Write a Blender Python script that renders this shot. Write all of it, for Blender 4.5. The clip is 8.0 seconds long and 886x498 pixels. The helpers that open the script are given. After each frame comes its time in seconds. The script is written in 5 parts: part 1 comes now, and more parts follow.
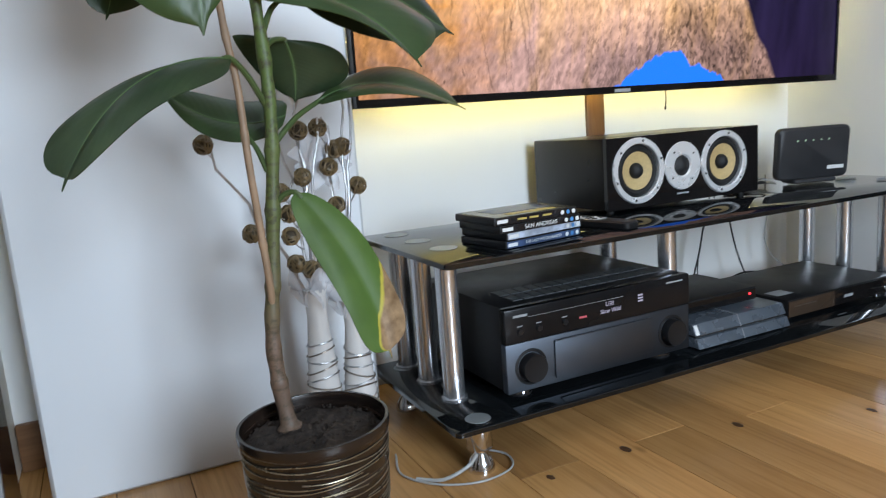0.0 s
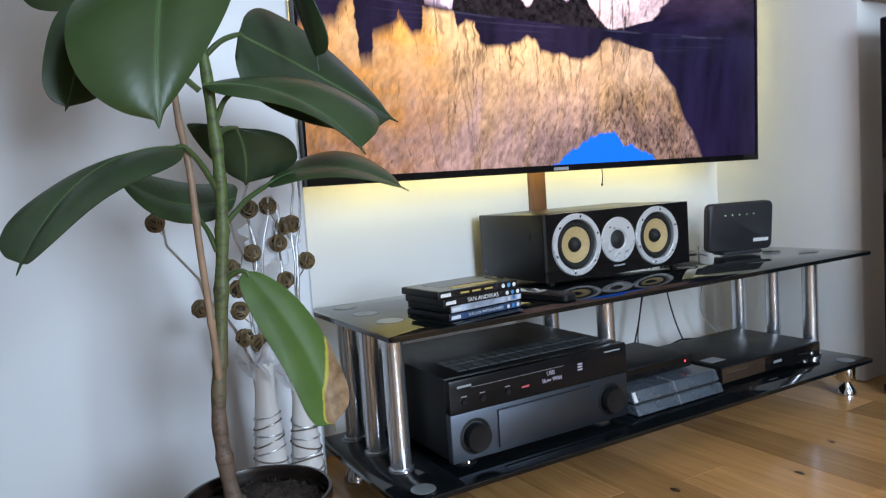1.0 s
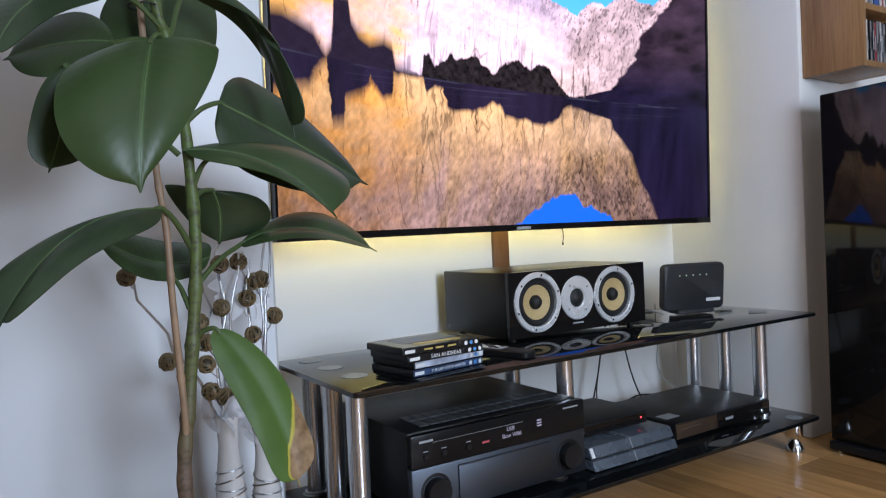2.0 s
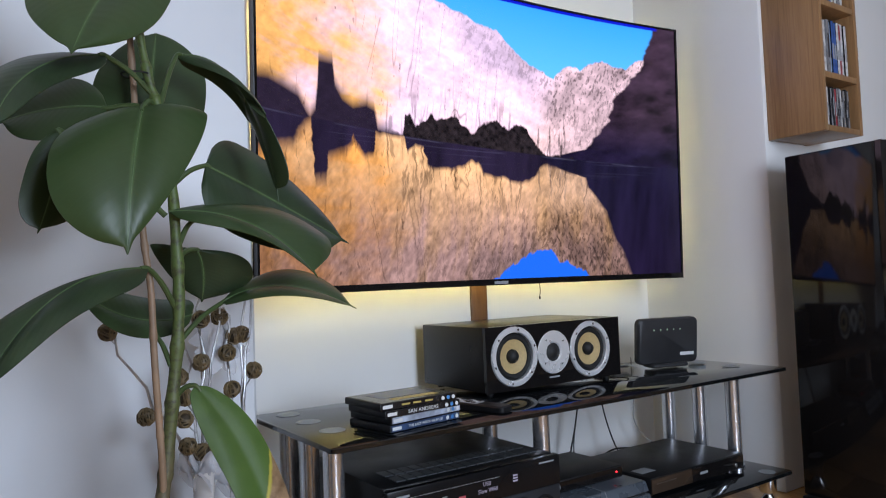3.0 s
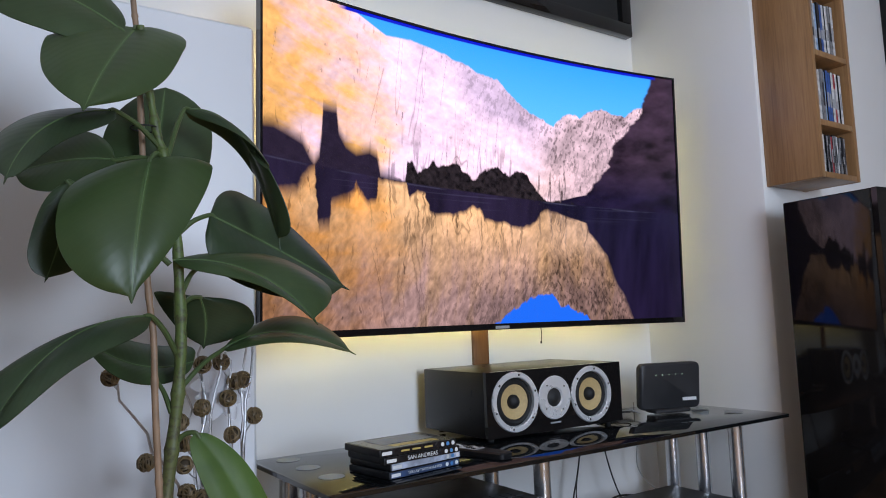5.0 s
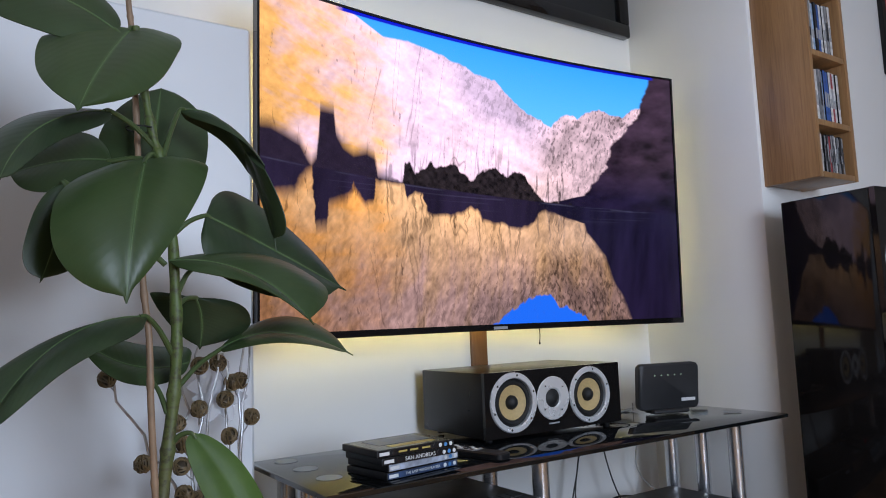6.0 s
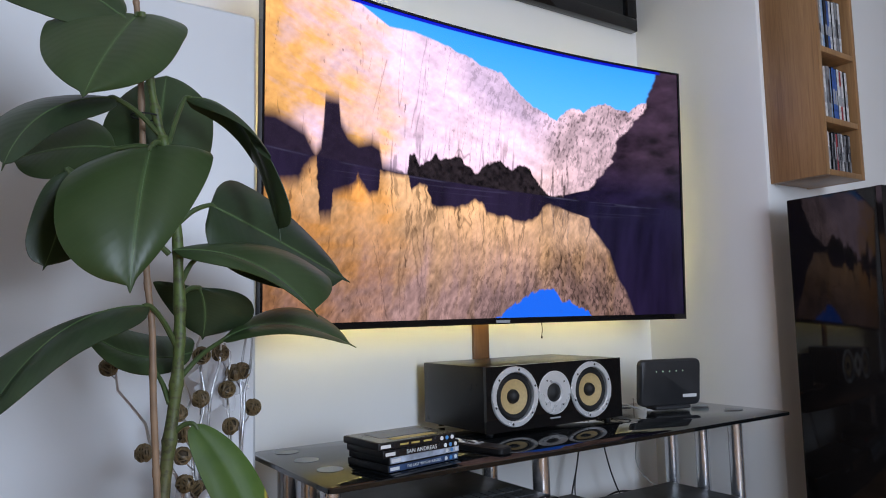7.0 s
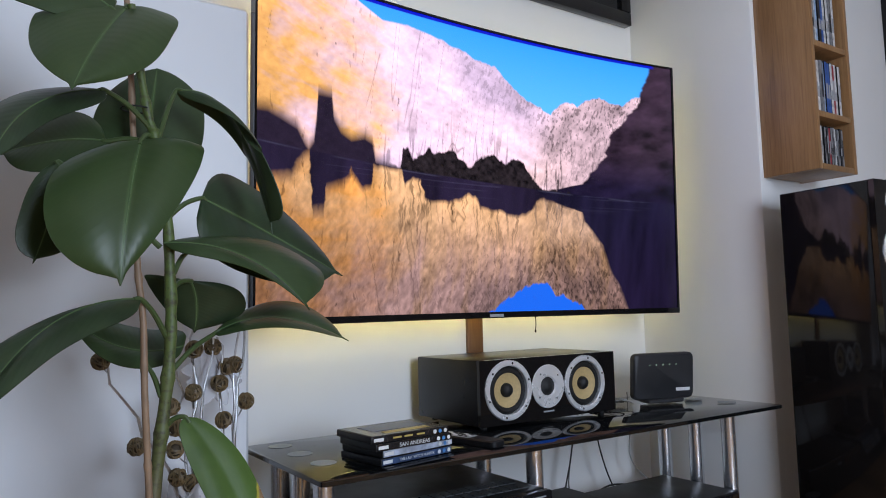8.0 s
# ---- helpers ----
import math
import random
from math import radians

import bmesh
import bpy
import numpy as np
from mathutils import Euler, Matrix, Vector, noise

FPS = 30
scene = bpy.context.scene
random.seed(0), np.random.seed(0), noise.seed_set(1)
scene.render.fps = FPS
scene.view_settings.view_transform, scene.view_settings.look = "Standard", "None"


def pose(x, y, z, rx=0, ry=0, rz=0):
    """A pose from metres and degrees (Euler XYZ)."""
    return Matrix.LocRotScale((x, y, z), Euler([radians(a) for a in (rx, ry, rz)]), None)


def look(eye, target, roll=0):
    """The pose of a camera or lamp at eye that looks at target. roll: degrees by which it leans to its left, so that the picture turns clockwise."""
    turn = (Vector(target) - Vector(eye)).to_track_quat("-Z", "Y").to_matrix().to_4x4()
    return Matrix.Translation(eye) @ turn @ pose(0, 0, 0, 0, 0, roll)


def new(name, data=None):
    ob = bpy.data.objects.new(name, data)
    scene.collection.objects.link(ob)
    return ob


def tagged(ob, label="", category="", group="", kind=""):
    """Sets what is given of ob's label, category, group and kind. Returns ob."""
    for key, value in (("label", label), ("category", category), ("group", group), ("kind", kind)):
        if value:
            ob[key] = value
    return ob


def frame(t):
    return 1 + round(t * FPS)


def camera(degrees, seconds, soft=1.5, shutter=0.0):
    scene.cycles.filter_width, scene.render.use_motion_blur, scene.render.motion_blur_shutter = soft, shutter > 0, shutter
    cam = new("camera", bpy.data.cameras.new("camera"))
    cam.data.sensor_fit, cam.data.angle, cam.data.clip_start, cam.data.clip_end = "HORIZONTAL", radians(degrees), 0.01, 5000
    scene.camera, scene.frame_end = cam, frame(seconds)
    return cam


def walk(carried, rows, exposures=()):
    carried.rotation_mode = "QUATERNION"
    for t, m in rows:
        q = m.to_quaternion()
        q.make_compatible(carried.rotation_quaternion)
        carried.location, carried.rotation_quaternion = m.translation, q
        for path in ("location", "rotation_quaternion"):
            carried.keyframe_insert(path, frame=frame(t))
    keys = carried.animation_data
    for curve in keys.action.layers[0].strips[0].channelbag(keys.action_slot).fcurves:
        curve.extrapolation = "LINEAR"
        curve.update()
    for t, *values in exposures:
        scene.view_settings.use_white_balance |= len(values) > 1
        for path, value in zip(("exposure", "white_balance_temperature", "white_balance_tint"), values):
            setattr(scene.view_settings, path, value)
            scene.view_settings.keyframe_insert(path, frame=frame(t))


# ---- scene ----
cam = camera(64.2, 8.0, 1.0, 0.4)
PATH = [
    (0, (-1.025, -1.268, 0.629), (-0.177, 0.511, 0.286), -4.3),
    (0.5, (-1.029, -1.293, 0.634), (-0.099, 0.459, 0.382), -4.8),
    (1, (-1.031, -1.325, 0.65), (-0.05, 0.41, 0.482), -4.0),
    (1.5, (-1.042, -1.346, 0.663), (-0.004, 0.36, 0.556), -3.3),
    (3, (-1.07, -1.401, 0.693), (0.054, 0.251, 0.784), -2.2),
    (3.5, (-1.068, -1.406, 0.699), (0.072, 0.232, 0.839), -2.0),
    (4, (-1.072, -1.41, 0.704), (0.067, 0.225, 0.878), -1.8),
    (4.5, (-1.074, -1.419, 0.706), (0.042, 0.23, 0.901), -1.7),
    (6, (-1.066, -1.428, 0.7), (0.043, 0.224, 0.911), -2.2),
    (6.5, (-1.066, -1.421, 0.7), (0.043, 0.231, 0.901), -1.8),
    (7, (-1.068, -1.417, 0.704), (0.04, 0.238, 0.891), -1.3),
    (7.5, (-1.066, -1.418, 0.703), (0.049, 0.232, 0.886), -1.3),
    (8, (-1.063, -1.42, 0.7), (0.055, 0.229, 0.874), -1.4),
]
EXPOSURES = [(0, 0.52, 6050, 10), (0.5, 0.5, 5900, 10), (1, 0.38, 5800, 11), (1.5, 0.26, 5850, 13), (3, 0.0, 5950, 17), (3.5, -0.05, 5950, 17), (4.5, -0.08, 5950, 17), (8, -0.14, 5950, 17)]
walk(cam, [(t, look(eye, target, roll)) for t, eye, target, roll in PATH], EXPOSURES)

# ---- light: daylight from a window behind the viewer, a lit TV and its backlight ----
world = bpy.data.worlds.new("sky")
scene.world = world
world.use_nodes = True
wn = world.node_tree
sky = wn.nodes.new("ShaderNodeTexSky")
sky.sky_type, sky.sun_disc, sky.sun_elevation, sky.sun_rotation = "NISHITA", False, radians(35), radians(200)
wn.nodes["Background"].inputs["Strength"].default_value = 0.1
wn.links.new(sky.outputs[0], wn.nodes["Background"].inputs["Color"])


def area_lamp(name, m, sx, sy, power, colour):
    data = bpy.data.lights.new(name, "AREA")
    data.shape, data.size, data.size_y, data.energy, data.color = "RECTANGLE", sx, sy, power, colour
    ob = new(name, data)
    ob.matrix_world = m
    return ob


# the sky's light in the window's opening
area_lamp("window_light", look((-0.35, -3.28, 1.25), (-0.35, 0, 0.8)), 0.86, 1.3, 68, (0.78, 0.9, 1.0))

# ---- materials ----


class Mat:
    """A node material under construction."""

    def __init__(self, name, colour=(0.5, 0.5, 0.5), rough=0.5, metal=0.0, **more):
        self.m = bpy.data.materials.new(name)
        self.m.use_nodes = True
        self.t = self.m.node_tree
        self.b = self.t.nodes["Principled BSDF"]
        self.set("Base Color", (*colour, 1)), self.set("Roughness", rough), self.set("Metallic", metal)
        for key, value in more.items():
            self.set(key.replace("_", " "), value)

    def set(self, key, value):
        self.b.inputs[key].default_value = value

    def node(self, kind, **values):
        n = self.t.nodes.new(kind)
        for key, value in values.items():
            n.inputs[key.replace("_", " ")].default_value = value
        return n

    def link(self, a, b):
        self.t.links.new(a, b)

    def coords(self, scale=(1, 1, 1), kind="Object"):
        c, mp = self.node("ShaderNodeTexCoord"), self.node("ShaderNodeMapping", Scale=scale)
        self.link(c.outputs[kind], mp.inputs["Vector"])
        return mp.outputs["Vector"]

    def noise(self, vec, scale, detail=4.0, rough=0.55):
        n = self.node("ShaderNodeTexNoise", Scale=scale, Detail=detail, Roughness=rough)
        self.link(vec, n.inputs["Vector"])
        return n.outputs["Fac"]

    def ramp(self, fac, *stops):
        r = self.t.nodes.new("ShaderNodeValToRGB")
        el = r.color_ramp.elements
        while len(el) < len(stops):
            el.new(0.5)
        for e, (p, c) in zip(el, stops):
            e.position, e.color = p, (*c, 1) if len(c) == 3 else c
        self.link(fac, r.inputs["Fac"])
        return r.outputs["Color"]

    def mix(self, fac, a, b, mode="MIX"):
        n = self.t.nodes.new("ShaderNodeMix")
        n.data_type, n.blend_type = "RGBA", mode
        for value, k in ((fac, 0), (a, 6), (b, 7)):
            if isinstance(value, (int, float)):
                n.inputs[k].default_value = value
            elif isinstance(value, tuple):
                n.inputs[k].default_value = (*value, 1)
            else:
                self.link(value, n.inputs[k])
        return n.outputs[2]

    def math(self, op, a, b=0.0, c=0.0):
        n = self.t.nodes.new("ShaderNodeMath")
        n.operation = op
        for k, value in enumerate((a, b, c)):
            if isinstance(value, (int, float)):
                n.inputs[k].default_value = value
            else:
                self.link(value, n.inputs[k])
        return n.outputs[0]

    def colour(self, socket):
        self.link(socket, self.b.inputs["Base Color"])

    def rough(self, socket):
        self.link(socket, self.b.inputs["Roughness"])

    def bump(self, height, strength=0.2, distance=0.002):
        n = self.node("ShaderNodeBump", Strength=strength, Distance=distance)
        self.link(height, n.inputs["Height"])
        self.link(n.outputs["Normal"], self.b.inputs["Normal"])
        return self


def wear(name, colour, rough, metal=0.0, spread=0.15, scale=14.0, relief=0.05, **more):
    """A plain surface with faint mottling, smudged gloss and a fine relief."""
    m = Mat(name, colour, rough, metal, **more)
    v = m.coords()
    big, fine = m.noise(v, scale), m.noise(v, scale * 22, 2.0)
    lo = tuple(c * (1 - spread) for c in colour)
    hi = tuple(min(1, c * (1 + spread)) for c in colour)
    m.colour(m.ramp(big, (0.3, lo), (0.7, hi)))
    m.rough(m.math("ADD", m.math("MULTIPLY", big, rough * 0.5), rough * 0.75))
    return m.bump(fine, relief, 0.0006).m


def paint_material():
    m = Mat("wall_paint", (0.8, 0.79, 0.77), 0.65)
    v = m.coords()
    m.colour(m.ramp(m.noise(v, 1.3), (0.3, (0.76, 0.76, 0.75)), (0.7, (0.81, 0.81, 0.80))))
    return m.bump(m.noise(v, 260, 3), 0.18, 0.0008).m


def wood_material(name, dark, light, along, scale=1.0, rough=0.35, spread=0.35, knots=True):
    """Oiled wood with its grain along the axis 'along'; every board differs."""
    m = Mat(name, light, rough)
    info = m.node("ShaderNodeObjectInfo")
    c = m.node("ShaderNodeTexCoord")
    shift = m.node("ShaderNodeVectorMath")
    shift.operation = "MULTIPLY_ADD"
    shift.inputs[1].default_value = (1, 1, 1)
    comb = m.node("ShaderNodeCombineXYZ")
    for k, f in enumerate((31.0, 57.0, 13.0)):
        m.link(m.math("MULTIPLY", info.outputs["Random"], f), comb.inputs[k])
    m.link(c.outputs["Object"], shift.inputs[0])
    m.link(comb.outputs[0], shift.inputs[2])
    st = [14 * scale] * 3
    st[along] = 1.1 * scale
    mp = m.node("ShaderNodeMapping", Scale=tuple(st))
    m.link(shift.outputs[0], mp.inputs["Vector"])
    warp = m.noise(mp.outputs[0], 1.0, 5, 0.6)
    wave = m.node("ShaderNodeTexNoise", Scale=4.0, Detail=6.0, Roughness=0.7, Distortion=1.2)
    m.link(mp.outputs[0], wave.inputs["Vector"])
    st2 = [160 * scale] * 3
    st2[along] = 5 * scale
    mp2 = m.node("ShaderNodeMapping", Scale=tuple(st2))
    m.link(shift.outputs[0], mp2.inputs["Vector"])
    pores = m.noise(mp2.outputs[0], 1.0, 3)
    col = m.ramp(m.math("ADD", m.math("MULTIPLY", warp, 0.6), m.math("MULTIPLY", wave.outputs["Fac"], 0.4)), (0.32, dark), (0.68, light))
    col = m.mix(m.ramp(pores, (0.35, (0.28, 0.28, 0.28)), (0.5, (0, 0, 0))), col, tuple(k * 0.6 for k in dark))
    if knots:
        vo = m.node("ShaderNodeTexVoronoi", Scale=1.0)
        kn = [5.5] * 3
        kn[along] = 2.6
        mp3 = m.node("ShaderNodeMapping", Scale=tuple(kn))
        m.link(shift.outputs[0], mp3.inputs["Vector"])
        m.link(mp3.outputs[0], vo.inputs["Vector"])
        col = m.mix(m.ramp(vo.outputs["Distance"], (0.03, (0.85, 0.85, 0.85)), (0.075, (0, 0, 0))), col, (0.05, 0.025, 0.012))
    tone = m.math("ADD", m.math("MULTIPLY", info.outputs["Random"], spread), 1 - spread * 0.5)
    tint = m.node("ShaderNodeCombineColor")
    for k in range(3):
        m.link(tone, tint.inputs[k])
    m.colour(m.mix(1.0, col, tint.outputs[0], "MULTIPLY"))
    m.rough(m.math("ADD", m.math("MULTIPLY", warp, 0.2), rough - 0.1))
    return m.bump(pores, 0.12, 0.0006).m


def brushed_material(name, colour, rough, axis, metal=1.0):
    m = Mat(name, colour, rough, metal)
    sc = [700.0] * 3
    sc[axis] = 8.0
    g = m.noise(m.coords(tuple(sc)), 1.0, 2)
    m.rough(m.math("ADD", m.math("MULTIPLY", g, 0.2), rough - 0.08))
    return m.bump(g, 0.08, 0.0003).m


def leaf_material():
    """Waxy leaf: pale midrib, faint side veins, lighter and darker patches, matt pale underside tone left to the light."""
    m = Mat("leaf_green", (0.03, 0.085, 0.025), 0.3)
    m.set("Specular IOR Level", 0.35)
    uv = m.node("ShaderNodeTexCoord")
    sep = m.node("ShaderNodeSeparateXYZ")
    m.link(uv.outputs["UV"], sep.inputs[0])
    off = m.math("ABSOLUTE", m.math("SUBTRACT", sep.outputs[0], 0.5))
    info = m.node("ShaderNodeObjectInfo")
    patch = m.noise(m.coords(kind="Object"), 14, 4)
    base = m.ramp(patch, (0.3, (0.018, 0.030, 0.014)), (0.7, (0.030, 0.050, 0.021)))
    base = m.mix(m.math("MULTIPLY", info.outputs["Random"], 0.45), base, (0.052, 0.088, 0.019))
    veins = m.math("SINE", m.math("ADD", m.math("MULTIPLY", sep.outputs[1], 95.0), m.math("MULTIPLY", off, -46.0)))
    vein = m.ramp(veins, (0.9, (0, 0, 0)), (1.0, (0.06, 0.06, 0.06)))
    base = m.mix(vein, base, (0.07, 0.13, 0.05))
    base = m.mix(m.ramp(off, (0.008, (0.5, 0.5, 0.5)), (0.025, (0, 0, 0))), base, (0.09, 0.15, 0.05))
    m.colour(base)
    m.rough(m.math("ADD", m.math("MULTIPLY", patch, 0.2), 0.3))
    m.set("Subsurface Weight", 0.0)
    return m.bump(m.math("ADD", m.math("MULTIPLY", veins, 0.25), m.math("MULTIPLY", m.noise(m.coords(), 45, 4), 2.0)), 0.12, 0.0012).m


def sick_leaf_material():
    """The lowest leaf: fresh yellow-green, with a dead brown corner edged in yellow."""
    m = Mat("leaf_dying", (0.05, 0.1, 0.03), 0.5)
    m.set("Specular IOR Level", 0.25)
    uv = m.node("ShaderNodeTexCoord")
    sep = m.node("ShaderNodeSeparateXYZ")
    m.link(uv.outputs["UV"], sep.inputs[0])
    v = m.coords()
    n = m.noise(v, 22, 4)
    u = sep.outputs[0]
    # the dead part takes the right-hand side of the lower half
    edge = m.math("ADD", m.math("ADD", m.math("MULTIPLY", u, 0.43), m.math("MULTIPLY", sep.outputs[1], 0.80)), m.math("MULTIPLY_ADD", n, 0.10, 0.10))
    green = m.ramp(n, (0.3, (0.052, 0.092, 0.020)), (0.7, (0.075, 0.125, 0.029)))
    brown = m.ramp(m.noise(v, 60, 5), (0.3, (0.13, 0.075, 0.035)), (0.7, (0.33, 0.22, 0.12)))
    col = m.mix(m.ramp(edge, (0.5, (0, 0, 0)), (0.9, (0.45, 0.45, 0.45))), green, (0.075, 0.14, 0.022))
    col = m.mix(m.ramp(edge, (0.972, (0, 0, 0)), (0.985, (1, 1, 1))), col, (0.42, 0.36, 0.05))
    r = m.t.nodes.new("ShaderNodeValToRGB")
    r.color_ramp.elements[0].position, r.color_ramp.elements[1].position = 0.0, 0.02
    m.link(m.math("SUBTRACT", edge, 0.995), r.inputs["Fac"])
    m.colour(m.mix(r.outputs["Color"], col, brown))
    return m.bump(m.noise(v, 90, 4), 0.3, 0.0015).m


def stem_material():
    """Green shoot above, grey-brown bark towards the root, ringed by leaf scars."""
    m = Mat("plant_stem", (0.12, 0.14, 0.05), 0.55)
    g = m.node("ShaderNodeNewGeometry")
    sep = m.node("ShaderNodeSeparateXYZ")
    m.link(g.outputs["Position"], sep.inputs[0])
    v = m.coords()
    n = m.noise(v, 30, 4)
    h = m.math("ADD", sep.outputs[2], m.math("MULTIPLY", n, 0.14))
    col = m.ramp(h, (0.44, (0.14, 0.09, 0.062)), (0.53, (0.10, 0.10, 0.035)), (0.75, (0.085, 0.125, 0.03)))
    ring = m.math("SINE", m.math("MULTIPLY", sep.outputs[2], 150.0))
    col = m.mix(m.ramp(ring, (0.93, (0, 0, 0)), (1.0, (0.45, 0.45, 0.45))), col, (0.06, 0.045, 0.025))
    m.colour(m.mix(m.ramp(m.noise(v, 90, 5, 0.7), (0.36, (0.85, 0.85, 0.85)), (0.52, (0, 0, 0))), col, (0.04, 0.035, 0.018)))
    return m.bump(n, 0.4, 0.002).m


def pot_material():
    """Dark brown glaze."""
    m = Mat("pot_glaze", (0.03, 0.018, 0.012), 0.22)
    v = m.coords((1, 1, 14))
    n = m.noise(v, 9, 4)
    m.colour(m.ramp(n, (0.35, (0.009, 0.006, 0.005)), (0.7, (0.026, 0.016, 0.011))))
    m.rough(m.math("ADD", m.math("MULTIPLY", n, 0.25), 0.12))
    return m.bump(n, 0.2, 0.001).m


def soil_material():
    m = Mat("soil", (0.03, 0.022, 0.017), 0.9)
    v = m.coords()
    n = m.noise(v, 60, 6, 0.7)
    m.colour(m.ramp(n, (0.3, (0.007, 0.005, 0.004)), (0.6, (0.036, 0.025, 0.018)), (0.72, (0.12, 0.09, 0.065))))
    return m.bump(n, 0.9, 0.006).m


def emit_material(name, colour, strength):
    m = Mat(name, (0.02, 0.02, 0.02), 0.4)
    m.set("Emission Color", (*colour, 1)), m.set("Emission Strength", strength)
    return m.m


def screen_material():
    """The lit panel of the television: its picture comes from the mesh's own colours."""
    m = Mat("tv_screen", (0.003, 0.003, 0.004), 0.2)
    m.set("Specular IOR Level", 0.2)
    a = m.node("ShaderNodeVertexColor")
    a.layer_name = "picture"
    m.link(a.outputs["Color"], m.b.inputs["Emission Color"])
    m.set("Emission Strength", 1.5)
    return m.m


PAINT = paint_material()
# mid tone for walls out of view, chosen to cut bounced fill light
FILL_CUT_PAINT = wear("fill_cut_paint", (0.42, 0.40, 0.37), 0.7, spread=0.06, scale=1.5)
CEILING_PAINT = wear("ceiling_paint", (0.82, 0.82, 0.81), 0.8, spread=0.03)
BOARD_WHITE = wear("board_white", (0.70, 0.72, 0.745), 0.36, spread=0.025, scale=2.5, relief=0.03)
OAK_FLOOR = wood_material("oak_floor", (0.40, 0.20, 0.068), (0.62, 0.345, 0.125), 1, 0.8, 0.2, 0.55)
OAK_CABINET = wood_material("oak_cabinet", (0.20, 0.098, 0.038), (0.40, 0.228, 0.10), 2, 1.0, 0.4, 0.15, False)
WOOD_STRIP = wood_material("wood_strip", (0.12, 0.055, 0.022), (0.22, 0.11, 0.045), 2, 1.2, 0.4, 0.2, False)
BASE_WOOD = wood_material("base_wood", (0.13, 0.06, 0.025), (0.25, 0.13, 0.06), 0, 1.0, 0.4, 0.2, False)
BLACK_GLASS = wear("black_glass", (0.006, 0.007, 0.008), 0.035, spread=0.2, scale=5, relief=0.0)
LACQUER = wear("black_lacquer", (0.009, 0.008, 0.008), 0.06, spread=0.2, scale=4, relief=0.0, Specular_IOR_Level=0.34)
ASH_VINYL = wear("black_ash", (0.009, 0.0085, 0.009), 0.3, scale=30, relief=0.2, Specular_IOR_Level=0.28)
BLACK_PLASTIC = wear("black_plastic", (0.010, 0.010, 0.011), 0.42, Specular_IOR_Level=0.3)
ROUTER_PLASTIC = wear("router_plastic", (0.022, 0.022, 0.024), 0.5, relief=0.12)
RUBBER = wear("rubber", (0.008, 0.008, 0.008), 0.65)
GUNMETAL = brushed_material("gunmetal", (0.105, 0.12, 0.145), 0.45, 0)
STEEL = wear("chrome", (0.72, 0.72, 0.74), 0.13, 1.0, spread=0.04, relief=0.01)
ALUMINIUM = wear("spun_aluminium", (0.93, 0.94, 0.95), 0.28, 0.5, spread=0.05, scale=8, relief=0.02)
PILLAR_METAL = wear("satin_pillar", (0.72, 0.73, 0.76), 0.24, 0.9, spread=0.04, scale=6, relief=0.02)
CONE = wear("woven_cone", (0.52, 0.38, 0.17), 0.6, spread=0.1, scale=160, relief=0.3)
LEAF = leaf_material()
SICK_LEAF = sick_leaf_material()
RIB = wear("leaf_rib", (0.075, 0.125, 0.045), 0.45)
PETIOLE = wear("petiole", (0.055, 0.085, 0.025), 0.45)
STEM = stem_material()
CANE = wear("bamboo_cane", (0.25, 0.165, 0.10), 0.55, spread=0.3, scale=20)
POT = pot_material()
POT_LINE = wear("pot_line", (0.30, 0.25, 0.17), 0.28, 0.8)
SOIL = soil_material()
RATTAN = wear("rattan", (0.15, 0.105, 0.048), 0.5, spread=0.5, scale=60)
RATTAN_CORE = wear("rattan_core", (0.05, 0.035, 0.018), 0.8)
SILVER = wear("silver_foil", (0.5, 0.5, 0.51), 0.34, 1.0, spread=0.2, scale=50, relief=0.5)
TULLE = wear("organza", (0.75, 0.76, 0.80), 0.4, Alpha=0.45)
VASE = wear("vase_glaze", (0.58, 0.56, 0.54), 0.25, spread=0.06)
WIRE = wear("dark_wire", (0.20, 0.17, 0.14), 0.35, 0.7)
CABLE = wear("cable", (0.01, 0.01, 0.01), 0.5)
PALE_CABLE = wear("pale_cable", (0.35, 0.35, 0.34), 0.4)
PRINT = wear("white_print", (0.75, 0.75, 0.74), 0.5)
CONSOLE_GREY = wear("console_grey", (0.16, 0.19, 0.23), 0.28, 0.55, spread=0.1)
VENT_GREY = wear("vent_grey", (0.06, 0.065, 0.07), 0.5)
GREY_PRINT = wear("grey_print", (0.33, 0.34, 0.36), 0.5)
DISPLAY = emit_material("display_text", (0.75, 0.7, 0.9), 0.35)
DISPLAY_RED = emit_material("display_red", (0.9, 0.15, 0.2), 0.4)
LED_RED = emit_material("led_red", (1.0, 0.02, 0.03), 6.0)
LED_GREEN = emit_material("led_green", (0.65, 0.95, 0.6), 0.6)
BACKLIGHT = emit_material("backlight", (1.0, 0.82, 0.28), 20.0)
SCREEN = screen_material()
DISPLAY_WINDOW = wear("display_window", (0.008, 0.008, 0.009), 0.24, spread=0.2, scale=6, relief=0.0, Specular_IOR_Level=0.22)
TINTED = wear("tinted_glass", (0.055, 0.036, 0.024), 0.08)
FROST = wear("frosted_disc", (0.24, 0.26, 0.265), 0.35, 0.2)
WHITE_PLASTIC = wear("white_plastic", (0.75, 0.75, 0.74), 0.4)

# ---- mesh helpers ----
ORIGIN = {}


def thing(name, base, label, category, group="", kind=""):
    """An Empty at the base of a thing, which parents its parts."""
    ob = new(name)
    ob.empty_display_size = 0.02
    ob.location = base
    ORIGIN[ob] = Vector(base)
    return tagged(ob, label, category, group, kind)


